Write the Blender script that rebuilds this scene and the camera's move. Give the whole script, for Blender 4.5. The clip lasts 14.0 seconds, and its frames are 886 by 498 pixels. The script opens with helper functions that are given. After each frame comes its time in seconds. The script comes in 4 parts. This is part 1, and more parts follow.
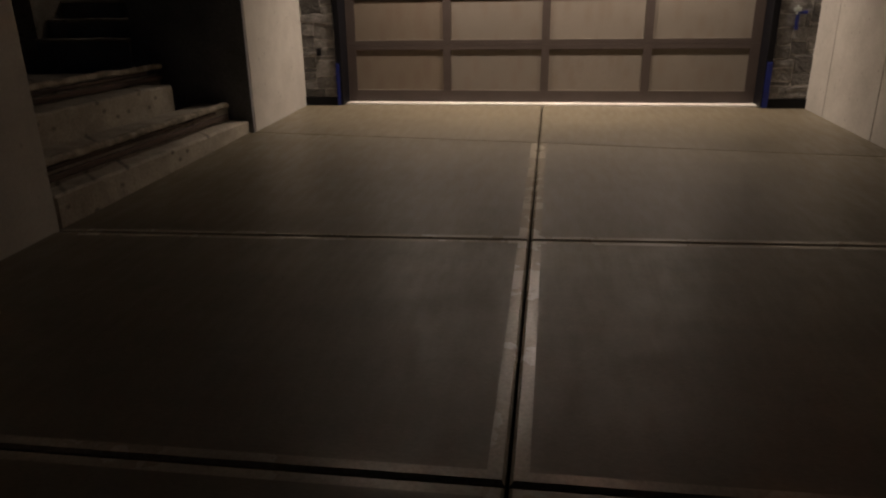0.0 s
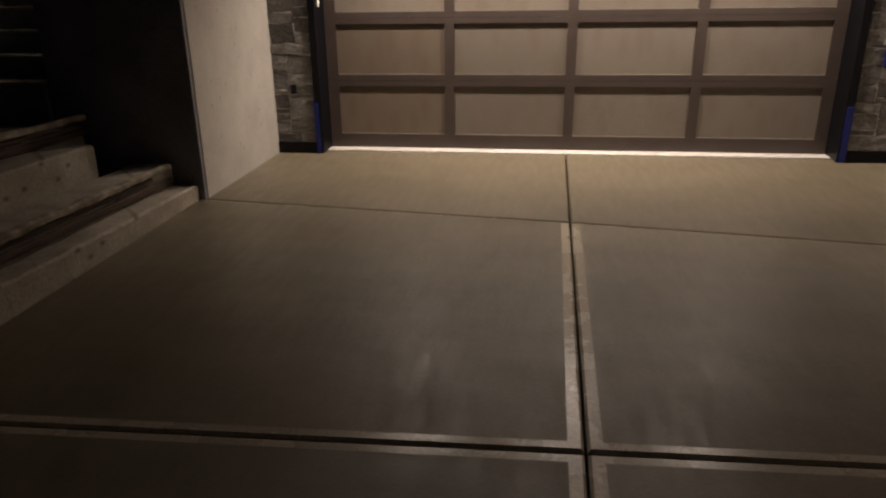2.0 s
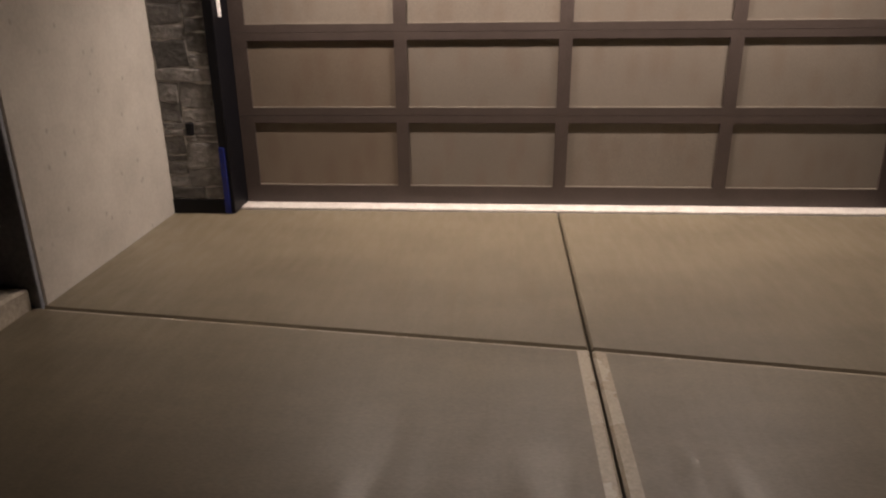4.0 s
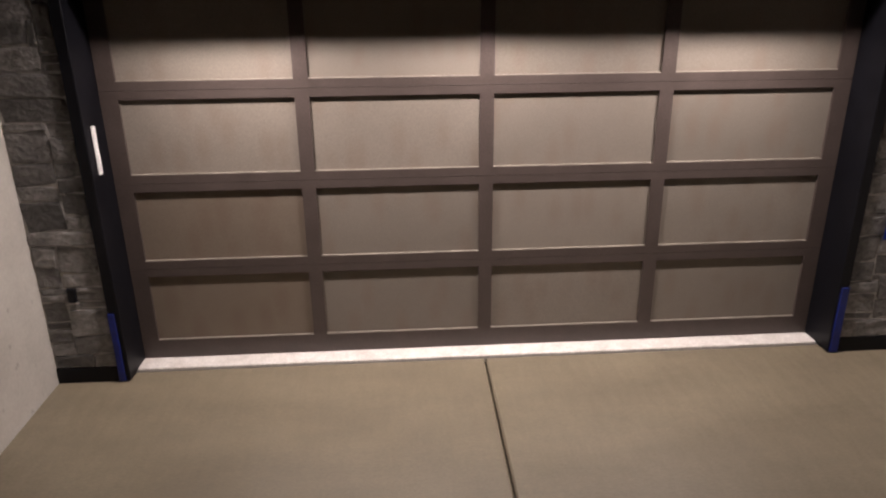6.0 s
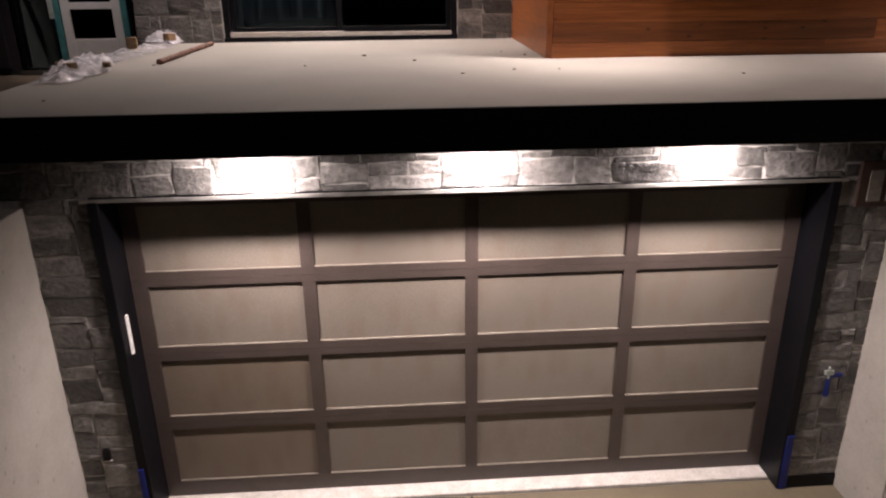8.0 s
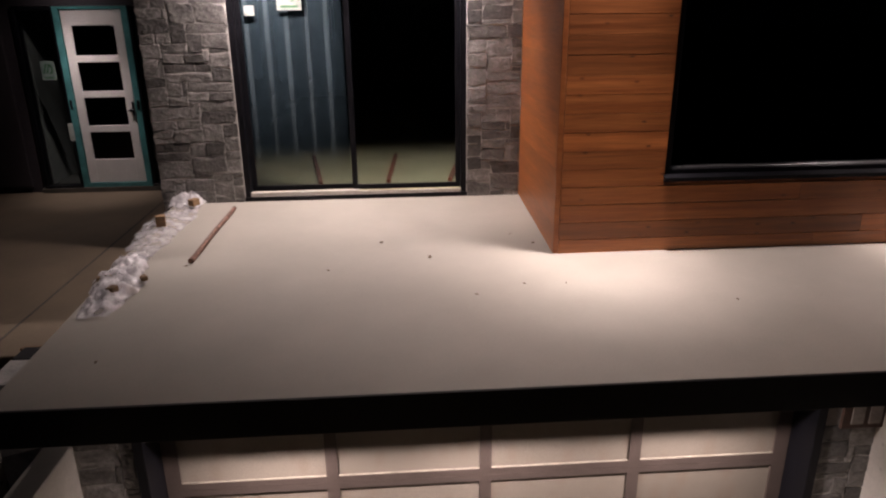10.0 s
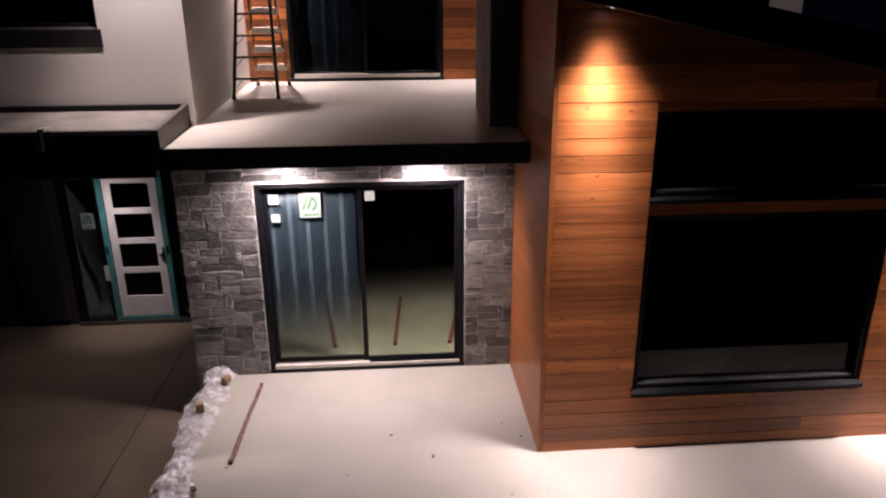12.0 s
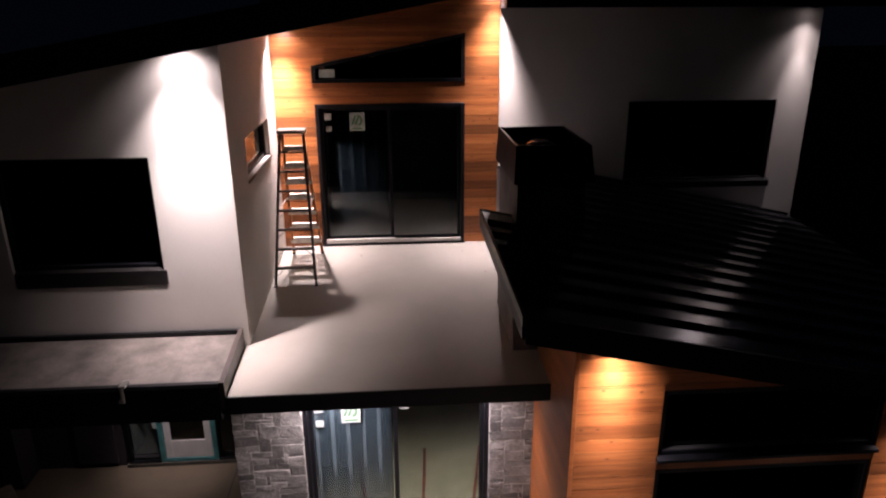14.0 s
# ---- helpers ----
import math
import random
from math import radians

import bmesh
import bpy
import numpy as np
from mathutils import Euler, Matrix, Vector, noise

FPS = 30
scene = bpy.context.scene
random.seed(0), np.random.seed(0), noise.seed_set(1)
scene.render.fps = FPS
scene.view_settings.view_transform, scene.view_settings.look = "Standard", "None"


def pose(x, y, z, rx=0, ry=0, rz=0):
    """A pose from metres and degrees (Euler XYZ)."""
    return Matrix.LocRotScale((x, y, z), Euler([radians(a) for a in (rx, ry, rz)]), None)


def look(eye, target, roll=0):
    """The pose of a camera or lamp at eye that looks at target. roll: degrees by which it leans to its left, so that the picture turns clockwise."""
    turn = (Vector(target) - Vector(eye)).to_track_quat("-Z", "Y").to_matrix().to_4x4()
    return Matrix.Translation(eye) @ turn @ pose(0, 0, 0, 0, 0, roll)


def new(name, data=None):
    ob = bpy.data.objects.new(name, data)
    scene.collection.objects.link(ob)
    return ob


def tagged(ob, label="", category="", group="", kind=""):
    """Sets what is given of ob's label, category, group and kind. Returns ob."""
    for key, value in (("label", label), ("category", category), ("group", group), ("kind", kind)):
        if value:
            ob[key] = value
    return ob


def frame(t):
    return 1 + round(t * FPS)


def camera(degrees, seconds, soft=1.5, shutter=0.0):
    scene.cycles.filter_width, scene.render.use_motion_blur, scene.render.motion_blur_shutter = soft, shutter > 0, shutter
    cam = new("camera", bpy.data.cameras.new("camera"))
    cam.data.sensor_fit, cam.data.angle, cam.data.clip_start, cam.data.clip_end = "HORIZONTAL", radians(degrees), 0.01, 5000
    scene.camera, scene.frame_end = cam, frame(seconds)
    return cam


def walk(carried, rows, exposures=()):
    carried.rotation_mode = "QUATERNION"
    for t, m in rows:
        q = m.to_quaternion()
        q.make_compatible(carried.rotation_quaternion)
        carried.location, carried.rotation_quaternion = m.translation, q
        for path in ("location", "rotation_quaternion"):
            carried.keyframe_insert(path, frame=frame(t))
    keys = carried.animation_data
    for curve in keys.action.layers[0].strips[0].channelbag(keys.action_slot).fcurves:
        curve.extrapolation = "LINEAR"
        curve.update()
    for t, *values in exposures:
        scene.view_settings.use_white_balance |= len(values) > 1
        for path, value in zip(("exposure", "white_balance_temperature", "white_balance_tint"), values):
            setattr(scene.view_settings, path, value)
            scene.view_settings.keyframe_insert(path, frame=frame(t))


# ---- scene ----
cam = camera(65.7, 14.0, soft=2.2)
PATH = [
    (0, (-0.004, -8.583, 1.155), (-0.278, -6.719, 0.483), -0.8),
    (0.5, (-0.059, -8.231, 1.213), (-0.331, -6.367, 0.542), -0.7),
    (1, (-0.118, -7.822, 1.287), (-0.391, -5.959, 0.614), -0.7),
    (1.5, (-0.182, -7.408, 1.338), (-0.455, -5.544, 0.667), -0.7),
    (2, (-0.257, -6.938, 1.405), (-0.529, -5.074, 0.734), -0.7),
    (2.2, (-0.294, -6.758, 1.422), (-0.564, -4.893, 0.752), -0.7),
    (4.5, (-0.533, -4.743, 1.503), (-0.577, -2.86, 0.831), -0.6),
    (5, (-0.569, -4.479, 1.65), (-0.499, -2.597, 0.976), -0.6),
    (5.5, (-0.583, -4.433, 2.053), (-0.479, -2.556, 1.37), -0.6),
    (6, (-0.57, -4.471, 2.396), (-0.455, -2.595, 1.715), -0.6),
    (6.5, (-0.548, -4.532, 2.651), (-0.435, -2.656, 1.968), -0.7),
    (7, (-0.511, -4.623, 3.052), (-0.396, -2.747, 2.367), -0.7),
    (7.2, (-0.491, -4.638, 3.202), (-0.377, -2.765, 2.51), -0.7),
    (9.3, (-0.549, -4.604, 4.663), (-0.423, -2.721, 4.004), -0.6),
    (9.5, (-0.567, -4.554, 4.849), (-0.441, -2.671, 4.187), -0.5),
    (10, (-0.615, -4.451, 5.333), (-0.488, -2.568, 4.671), -0.6),
    (10.5, (-0.622, -4.453, 5.753), (-0.494, -2.568, 5.097), -0.5),
    (11, (-0.602, -4.578, 6.331), (-0.472, -2.691, 5.681), -0.4),
    (11.5, (-0.584, -4.699, 6.902), (-0.452, -2.812, 6.252), -0.4),
    (12, (-0.661, -4.799, 7.607), (-0.526, -2.911, 6.959), -0.4),
    (12.5, (-0.807, -4.824, 8.274), (-0.667, -2.939, 7.62), -0.4),
    (13, (-0.913, -4.849, 8.986), (-0.778, -2.962, 8.336), -0.4),
    (13.5, (-0.963, -4.8, 9.698), (-0.83, -2.916, 9.041), -0.3),
    (14, (-0.997, -4.753, 10.486), (-0.863, -2.87, 9.826), -0.3),
]
EXPOSURES = [(0, -0.18, 6720, 8), (1.2, -0.04, 6700, 8), (2.2, 0.0, 6650, 9), (5, 0.02, 6200, 12), (6.5, 0.04, 5800, 12), (9.3, -0.12, 6050, 17), (10.6, -0.03, 6000, 17), (11.2, -0.02, 5900, 19), (12.6, 0.17, 5800, 21), (13.4, 0.24, 5750, 21), (14, 0.12, 5750, 21)]
walk(cam, [(t, look(eye, target, roll)) for t, eye, target, roll in PATH], EXPOSURES)


# ---- world and lights ----
world = bpy.data.worlds.new("night")
scene.world = world
world.use_nodes = True
world.node_tree.nodes["Background"].inputs[0].default_value = (0.35, 0.45, 0.75, 1)
world.node_tree.nodes["Background"].inputs[1].default_value = 0.0022


# ---- materials ----
def material(name, base, rough=0.7, metal=0.0, dark=None, scale=3.0, stretch=(1, 1, 1), amount=0.5,
             fine=60.0, bump=0.15, bump_dist=0.004, grainy=0.13, per_object=0.0, rough_var=0.1, spec=0.5, chalky=0.0):
    """A surface with stains at a large scale and grain at a small one, both in world metres."""
    m = bpy.data.materials.new(name)
    m.use_nodes = True
    t = m.node_tree
    n, link = t.nodes, t.links.new
    b = n["Principled BSDF"]
    geo = n.new("ShaderNodeNewGeometry")
    mp = n.new("ShaderNodeMapping")
    mp.inputs["Scale"].default_value = stretch
    link(geo.outputs["Position"], mp.inputs["Vector"])
    info = n.new("ShaderNodeObjectInfo")
    shift = n.new("ShaderNodeVectorMath")
    shift.operation = "ADD"
    mul = n.new("ShaderNodeVectorMath")
    mul.operation = "SCALE"
    mul.inputs[0].default_value = (37.0, 11.0, 23.0)
    link(info.outputs["Random"], mul.inputs["Scale"])
    link(mp.outputs[0], shift.inputs[0])
    if per_object:
        link(mul.outputs[0], shift.inputs[1])
    big = n.new("ShaderNodeTexNoise")
    big.inputs["Scale"].default_value = scale
    big.inputs["Detail"].default_value = 6
    big.inputs["Roughness"].default_value = 0.6
    link(shift.outputs[0], big.inputs["Vector"])
    small = n.new("ShaderNodeTexNoise")
    small.inputs["Scale"].default_value = fine
    small.inputs["Detail"].default_value = 4
    link(shift.outputs[0], small.inputs["Vector"])
    ramp = n.new("ShaderNodeValToRGB")
    dark = dark or tuple(c * 0.6 for c in base)
    ramp.color_ramp.elements[0].position, ramp.color_ramp.elements[1].position = 0.5 - amount * 0.35, 0.5 + amount * 0.35
    ramp.color_ramp.elements[0].color, ramp.color_ramp.elements[1].color = (*dark, 1), (*base, 1)
    link(big.outputs["Fac"], ramp.inputs["Fac"])
    grain = n.new("ShaderNodeMix")
    grain.data_type, grain.blend_type = "RGBA", "MULTIPLY"
    grain.inputs["Factor"].default_value = 1.0
    gr = n.new("ShaderNodeMapRange")
    gr.inputs["From Min"].default_value, gr.inputs["From Max"].default_value = 0.3, 0.7
    gr.inputs["To Min"].default_value, gr.inputs["To Max"].default_value = 1 - grainy * 1.4, 1 + grainy * 0.6
    link(small.outputs["Fac"], gr.inputs["Value"])
    link(ramp.outputs["Color"], grain.inputs["A"])
    link(gr.outputs["Result"], grain.inputs["B"])
    out = grain.outputs["Result"]
    if per_object:
        pr = n.new("ShaderNodeMapRange")
        pr.inputs["To Min"].default_value, pr.inputs["To Max"].default_value = 1 - per_object, 1 + per_object
        link(info.outputs["Random"], pr.inputs["Value"])
        vary = n.new("ShaderNodeMix")
        vary.data_type, vary.blend_type = "RGBA", "MULTIPLY"
        vary.inputs["Factor"].default_value = 1.0
        link(out, vary.inputs["A"])
        link(pr.outputs["Result"], vary.inputs["B"])
        out = vary.outputs["Result"]
    link(out, b.inputs["Base Color"])
    rr = n.new("ShaderNodeMapRange")
    rr.inputs["To Min"].default_value, rr.inputs["To Max"].default_value = max(0.02, rough - rough_var), min(1, rough + rough_var)
    link(big.outputs["Fac"], rr.inputs["Value"])
    link(rr.outputs["Result"], b.inputs["Roughness"])
    b.inputs["Metallic"].default_value = metal
    b.inputs["Specular IOR Level"].default_value = spec
    b.inputs["Diffuse Roughness"].default_value = chalky
    if bump:
        bp = n.new("ShaderNodeBump")
        bp.inputs["Strength"].default_value = bump
        bp.inputs["Distance"].default_value = bump_dist
        both = n.new("ShaderNodeMath")
        both.operation = "ADD"
        link(big.outputs["Fac"], both.inputs[0])
        link(small.outputs["Fac"], both.inputs[1])
        link(both.outputs[0], bp.inputs["Height"])
        link(bp.outputs["Normal"], b.inputs["Normal"])
    return m


def add_spots(m, colour, scale, low, high, stretch=(1, 1, 1), strength=1.0, rare=0.46):
    """Marks with a shape of their own (knots, bug holes, stains) over a material's colour."""
    t = m.node_tree
    n, link = t.nodes, t.links.new
    b = n["Principled BSDF"]
    old = b.inputs["Base Color"].links[0].from_socket
    geo = n.new("ShaderNodeNewGeometry")
    sep, add, com = n.new("ShaderNodeSeparateXYZ"), n.new("ShaderNodeMath"), n.new("ShaderNodeCombineXYZ")
    link(geo.outputs["Position"], sep.inputs[0])
    link(sep.outputs["X"], add.inputs[0])
    link(sep.outputs["Y"], add.inputs[1])
    link(add.outputs[0], com.inputs["X"])
    link(sep.outputs["Z"], com.inputs["Y"])
    mp = n.new("ShaderNodeMapping")
    mp.inputs["Scale"].default_value = stretch
    link(com.outputs[0], mp.inputs["Vector"])
    v = n.new("ShaderNodeTexVoronoi")
    v.voronoi_dimensions = "2D"
    v.inputs["Scale"].default_value = scale
    v.inputs["Randomness"].default_value = 1.0
    link(mp.outputs[0], v.inputs["Vector"])
    r = n.new("ShaderNodeMapRange")
    r.inputs["From Min"].default_value, r.inputs["From Max"].default_value = low, high
    r.inputs["To Min"].default_value, r.inputs["To Max"].default_value = strength, 0.0
    link(v.outputs["Distance"], r.inputs["Value"])
    mix = n.new("ShaderNodeMix")
    mix.data_type = "RGBA"
    patchy, mask, both = n.new("ShaderNodeTexNoise"), n.new("ShaderNodeMapRange"), n.new("ShaderNodeMath")
    patchy.inputs["Scale"].default_value = 2.3
    mask.inputs["From Min"].default_value, mask.inputs["From Max"].default_value = rare, rare + 0.1
    both.operation = "MULTIPLY"
    link(com.outputs[0], patchy.inputs["Vector"])
    link(patchy.outputs["Fac"], mask.inputs["Value"])
    link(mask.outputs["Result"], both.inputs[0])
    link(r.outputs["Result"], both.inputs[1])
    link(both.outputs[0], mix.inputs["Factor"])
    link(old, mix.inputs["A"])
    mix.inputs["B"].default_value = (*colour, 1)
    link(mix.outputs["Result"], b.inputs["Base Color"])
    return m


def add_sheen(m, low, high, scale, stretch):
    """Patchy gloss: trowel sweeps and drag marks that show only by their shine."""
    t = m.node_tree
    n, link = t.nodes, t.links.new
    b = n["Principled BSDF"]
    geo, mp, sweep, drag, mix, span = [n.new("ShaderNode" + k) for k in ("NewGeometry", "Mapping", "TexNoise", "TexNoise", "Math", "MapRange")]
    mp.inputs["Scale"].default_value = stretch
    link(geo.outputs["Position"], mp.inputs["Vector"])
    sweep.inputs["Scale"].default_value, sweep.inputs["Detail"].default_value, sweep.inputs["Distortion"].default_value = scale, 3, 0.1
    drag.inputs["Scale"].default_value, drag.inputs["Detail"].default_value = scale * 3.1, 5
    link(mp.outputs[0], sweep.inputs["Vector"])
    link(mp.outputs[0], drag.inputs["Vector"])
    mix.operation = "MULTIPLY_ADD"
    mix.inputs[1].default_value = 0.45
    link(drag.outputs["Fac"], mix.inputs[0])
    link(sweep.outputs["Fac"], mix.inputs[2])
    span.inputs["From Min"].default_value, span.inputs["From Max"].default_value = 0.55, 0.88
    span.inputs["To Min"].default_value, span.inputs["To Max"].default_value = low, high
    link(mix.outputs[0], span.inputs["Value"])
    link(span.outputs["Result"], b.inputs["Roughness"])
    return m


def glass(name, tint=(0.75, 0.8, 0.8), gloss=0.02, ior=1.5):
    m = bpy.data.materials.new(name)
    m.use_nodes = True
    t = m.node_tree
    n, link = t.nodes, t.links.new
    n.remove(n["Principled BSDF"])
    tr = n.new("ShaderNodeBsdfTransparent")
    tr.inputs["Color"].default_value = (*tint, 1)
    gl = n.new("ShaderNodeBsdfGlossy")
    gl.inputs["Roughness"].default_value = gloss
    fr = n.new("ShaderNodeFresnel")
    fr.inputs["IOR"].default_value = ior
    mix = n.new("ShaderNodeMixShader")
    link(fr.outputs[0], mix.inputs[0])
    link(tr.outputs[0], mix.inputs[1])
    link(gl.outputs[0], mix.inputs[2])
    link(mix.outputs[0], n["Material Output"].inputs["Surface"])
    return m


def glow(name, colour, strength):
    m = bpy.data.materials.new(name)
    m.use_nodes = True
    b = m.node_tree.nodes["Principled BSDF"]
    b.inputs["Emission Color"].default_value = (*colour, 1)
    b.inputs["Emission Strength"].default_value = strength
    return m


M_BROOM = material("broomed_concrete", (0.225, 0.187, 0.125), 0.5, dark=(0.135, 0.11, 0.072), scale=1.4, amount=0.9, stretch=(0.8, 2.0, 1),
                   fine=60, bump=0.14, bump_dist=0.002, grainy=0.1, per_object=0.05, rough_var=0.1, spec=0.5, chalky=0.5)
add_sheen(M_BROOM, 0.37, 0.53, 5.0, (3.2, 0.7, 1))
M_TROWEL = material("trowelled_concrete", (0.40, 0.35, 0.27), 0.27, dark=(0.365, 0.318, 0.244), scale=2.5, amount=1.2, fine=70, bump=0.03, rough_var=0.05, spec=0.7)
M_JOINT = material("joint_shadow_grit", (0.10, 0.09, 0.075), 0.9, scale=8, fine=90)
M_STEP = material("rough_step_concrete", (0.47, 0.415, 0.335), 0.8, dark=(0.25, 0.22, 0.175), scale=4.5, amount=0.7, fine=45, bump=0.5, bump_dist=0.008)
M_NOSING = material("chipped_nosing_concrete", (0.45, 0.385, 0.3), 0.8, dark=(0.17, 0.145, 0.11), scale=7, amount=0.4, fine=30, bump=0.6, bump_dist=0.01)
M_CAST = material("cast_concrete", (0.58, 0.543, 0.485), 0.75, dark=(0.40, 0.37, 0.325), scale=2.6, amount=0.8, fine=45, bump=0.12, bump_dist=0.004, grainy=0.05)
add_spots(M_CAST, (0.26, 0.23, 0.20), 5.3, 0.02, 0.09, (1, 0.8, 1), 0.6)
add_spots(M_STEP, (0.06, 0.052, 0.045), 4.2, 0.05, 0.16, (1, 1.6, 1), 0.7, 0.4)
# Darker, bluer copy of the cast concrete: shade is put into its colour.
M_DARKCAST = material("shade_toned_concrete", (0.30, 0.31, 0.34), 0.8, scale=2.0, fine=40, bump=0.3)
M_DECK = material("deck_concrete", (0.48, 0.447, 0.388), 0.66, dark=(0.36, 0.333, 0.283), scale=0.8, amount=0.8, fine=110, bump=0.06, bump_dist=0.0015, grainy=0.05)
M_ENTRY = material("entry_concrete", (0.195, 0.146, 0.097), 0.75, dark=(0.14, 0.105, 0.069), scale=1.2, fine=90, bump=0.15)
M_STONE = material("slate_ledgestone", (0.27, 0.255, 0.24), 0.42, dark=(0.058, 0.055, 0.053), scale=5.5, amount=0.8, stretch=(1.2, 1, 1.5), fine=22,
                   bump=0.7, bump_dist=0.016, grainy=0.18, per_object=0.58, rough_var=0.2)
M_MORTAR = material("stone_mortar", (0.56, 0.535, 0.5), 0.85, scale=7, fine=50, bump=0.4)
M_CEDAR = material("stained_cedar", (0.48, 0.168, 0.046), 0.4, dark=(0.215, 0.058, 0.0145), scale=1.5, amount=0.7, stretch=(0.4, 0.4, 13),
                   fine=9, bump=0.15, bump_dist=0.003, grainy=0.22, per_object=0.5, rough_var=0.1)
add_spots(M_CEDAR, (0.06, 0.018, 0.008), 3.1, 0.02, 0.07, (0.75, 1.5, 1), 0.85, 0.44)
M_CEDARSIDE = material("stained_cedar_side", (0.44, 0.148, 0.040), 0.42, dark=(0.21, 0.055, 0.013), scale=1.3, amount=0.7, stretch=(0.5, 0.5, 5),
                       fine=9, bump=0.06, bump_dist=0.002, per_object=0.07)
M_BLACK = material("black_metal_flashing", (0.012, 0.012, 0.014), 0.5, metal=0.0, scale=3, fine=50, bump=0.05, rough_var=0.12, spec=0.3)
M_FRAME = material("black_window_frame", (0.006, 0.006, 0.0085), 0.45, scale=5, fine=60, bump=0.03, spec=0.2)
M_STUCCO = material("white_stucco", (0.75, 0.705, 0.65), 0.85, dark=(0.66, 0.615, 0.56), scale=1.4, amount=1.0, fine=75, bump=0.14, bump_dist=0.003, grainy=0.04)
M_STUCCOG = material("grey_stone_and_shaded_stucco", (0.2, 0.19, 0.18), 0.85, dark=(0.1, 0.095, 0.09), scale=1.8, fine=70, bump=0.35)
M_WRAP = material("dark_wall_sheathing", (0.055, 0.046, 0.055), 0.7, scale=1.5, fine=40, bump=0.1)
M_RAIL = material("garage_door_frame_paint", (0.072, 0.054, 0.047), 0.45, dark=(0.058, 0.044, 0.038), scale=6, fine=70, bump=0.05)
M_PANEL = material("frosted_door_panel", (0.20, 0.172, 0.141), 0.42, dark=(0.168, 0.145, 0.118), scale=2.2, amount=1.0, fine=140, bump=0.02, per_object=0.10)
M_PANELBROWN = material("warm_frosted_door_panel", (0.185, 0.149, 0.114), 0.42, dark=(0.15, 0.118, 0.088), scale=2.2, amount=1.0, fine=140, bump=0.02, per_object=0.05)
add_spots(M_PANEL, (0.15, 0.106, 0.077), 2.3, 0.12, 0.4, (2.6, 1, 0.5), 0.3, 0.36)
add_spots(M_PANELBROWN, (0.12, 0.08, 0.057), 2.1, 0.12, 0.4, (2.6, 1, 0.5), 0.3, 0.36)
M_BEAD = material("panel_bead", (0.28, 0.245, 0.2), 0.4, scale=9, fine=60, bump=0.03)
M_WHITE = material("white_paint", (0.78, 0.76, 0.74), 0.45, dark=(0.69, 0.67, 0.65), scale=5, fine=60, bump=0.05)
M_SILL = material("pale_sill", (0.70, 0.66, 0.615), 0.6, dark=(0.52, 0.475, 0.43), scale=9, amount=0.6, fine=60, bump=0.15)
M_TEAL = material("teal_primed_frame", (0.09, 0.30, 0.31), 0.5, scale=6, fine=60, bump=0.05)
M_BLUE = material("blue_masking_film", (0.003, 0.016, 0.2), 0.4, scale=9, fine=60, bump=0.1)
M_ROOF = material("dark_standing_seam_metal", (0.25, 0.25, 0.265), 0.15, metal=0.9, scale=2, fine=50, bump=0.05)
M_CANOPY = material("dusty_membrane", (0.24, 0.21, 0.185), 0.5, dark=(0.085, 0.073, 0.063), scale=3.6, amount=0.6, fine=45, bump=0.25)
M_FORM = material("form_lumber", (0.33, 0.21, 0.11), 0.75, dark=(0.17, 0.105, 0.055), scale=3, stretch=(3, 0.6, 9), fine=20, bump=0.3, per_object=0.2)
M_FORMPALE = material("pale_lumber", (0.40, 0.31, 0.22), 0.75, dark=(0.26, 0.19, 0.13), scale=4, stretch=(2, 2, 6), fine=25, bump=0.3)
M_FORMDARK = material("weathered_form_board", (0.105, 0.066, 0.046), 0.8, dark=(0.035, 0.022, 0.016), scale=3, stretch=(3, 0.6, 9), fine=20, bump=0.4)
M_BARK = material("bark_stick", (0.36, 0.20, 0.15), 0.8, dark=(0.04, 0.02, 0.015), amount=0.4, scale=26, fine=70, bump=0.7, bump_dist=0.006)
M_FIBRE = material("orange_fibreglass", (0.42, 0.15, 0.035), 0.45, scale=6, fine=60, bump=0.05)
M_ALU = material("aluminium", (0.66, 0.64, 0.6), 0.38, metal=0.85, scale=8, fine=80, bump=0.05)
M_RUNG = material("scuffed_rung", (0.78, 0.73, 0.64), 0.5, dark=(0.58, 0.52, 0.43), scale=12, fine=60, bump=0.05)
M_LADDER = material("dark_ladder_rail", (0.05, 0.04, 0.035), 0.5, scale=6, fine=60, bump=0.05)
M_GLASS = glass("clear_glass", (0.72, 0.78, 0.78), 0.02, 1.36)
M_COATED = glass("coated_double_glazing", (0.62, 0.68, 0.69), 0.02, 1.75)
M_DGLASS = glass("dark_tinted_glass", (0.30, 0.33, 0.34), 0.03, 1.62)
M_FILM = bpy.data.materials.new("blue_film")
M_FILM.use_nodes = True


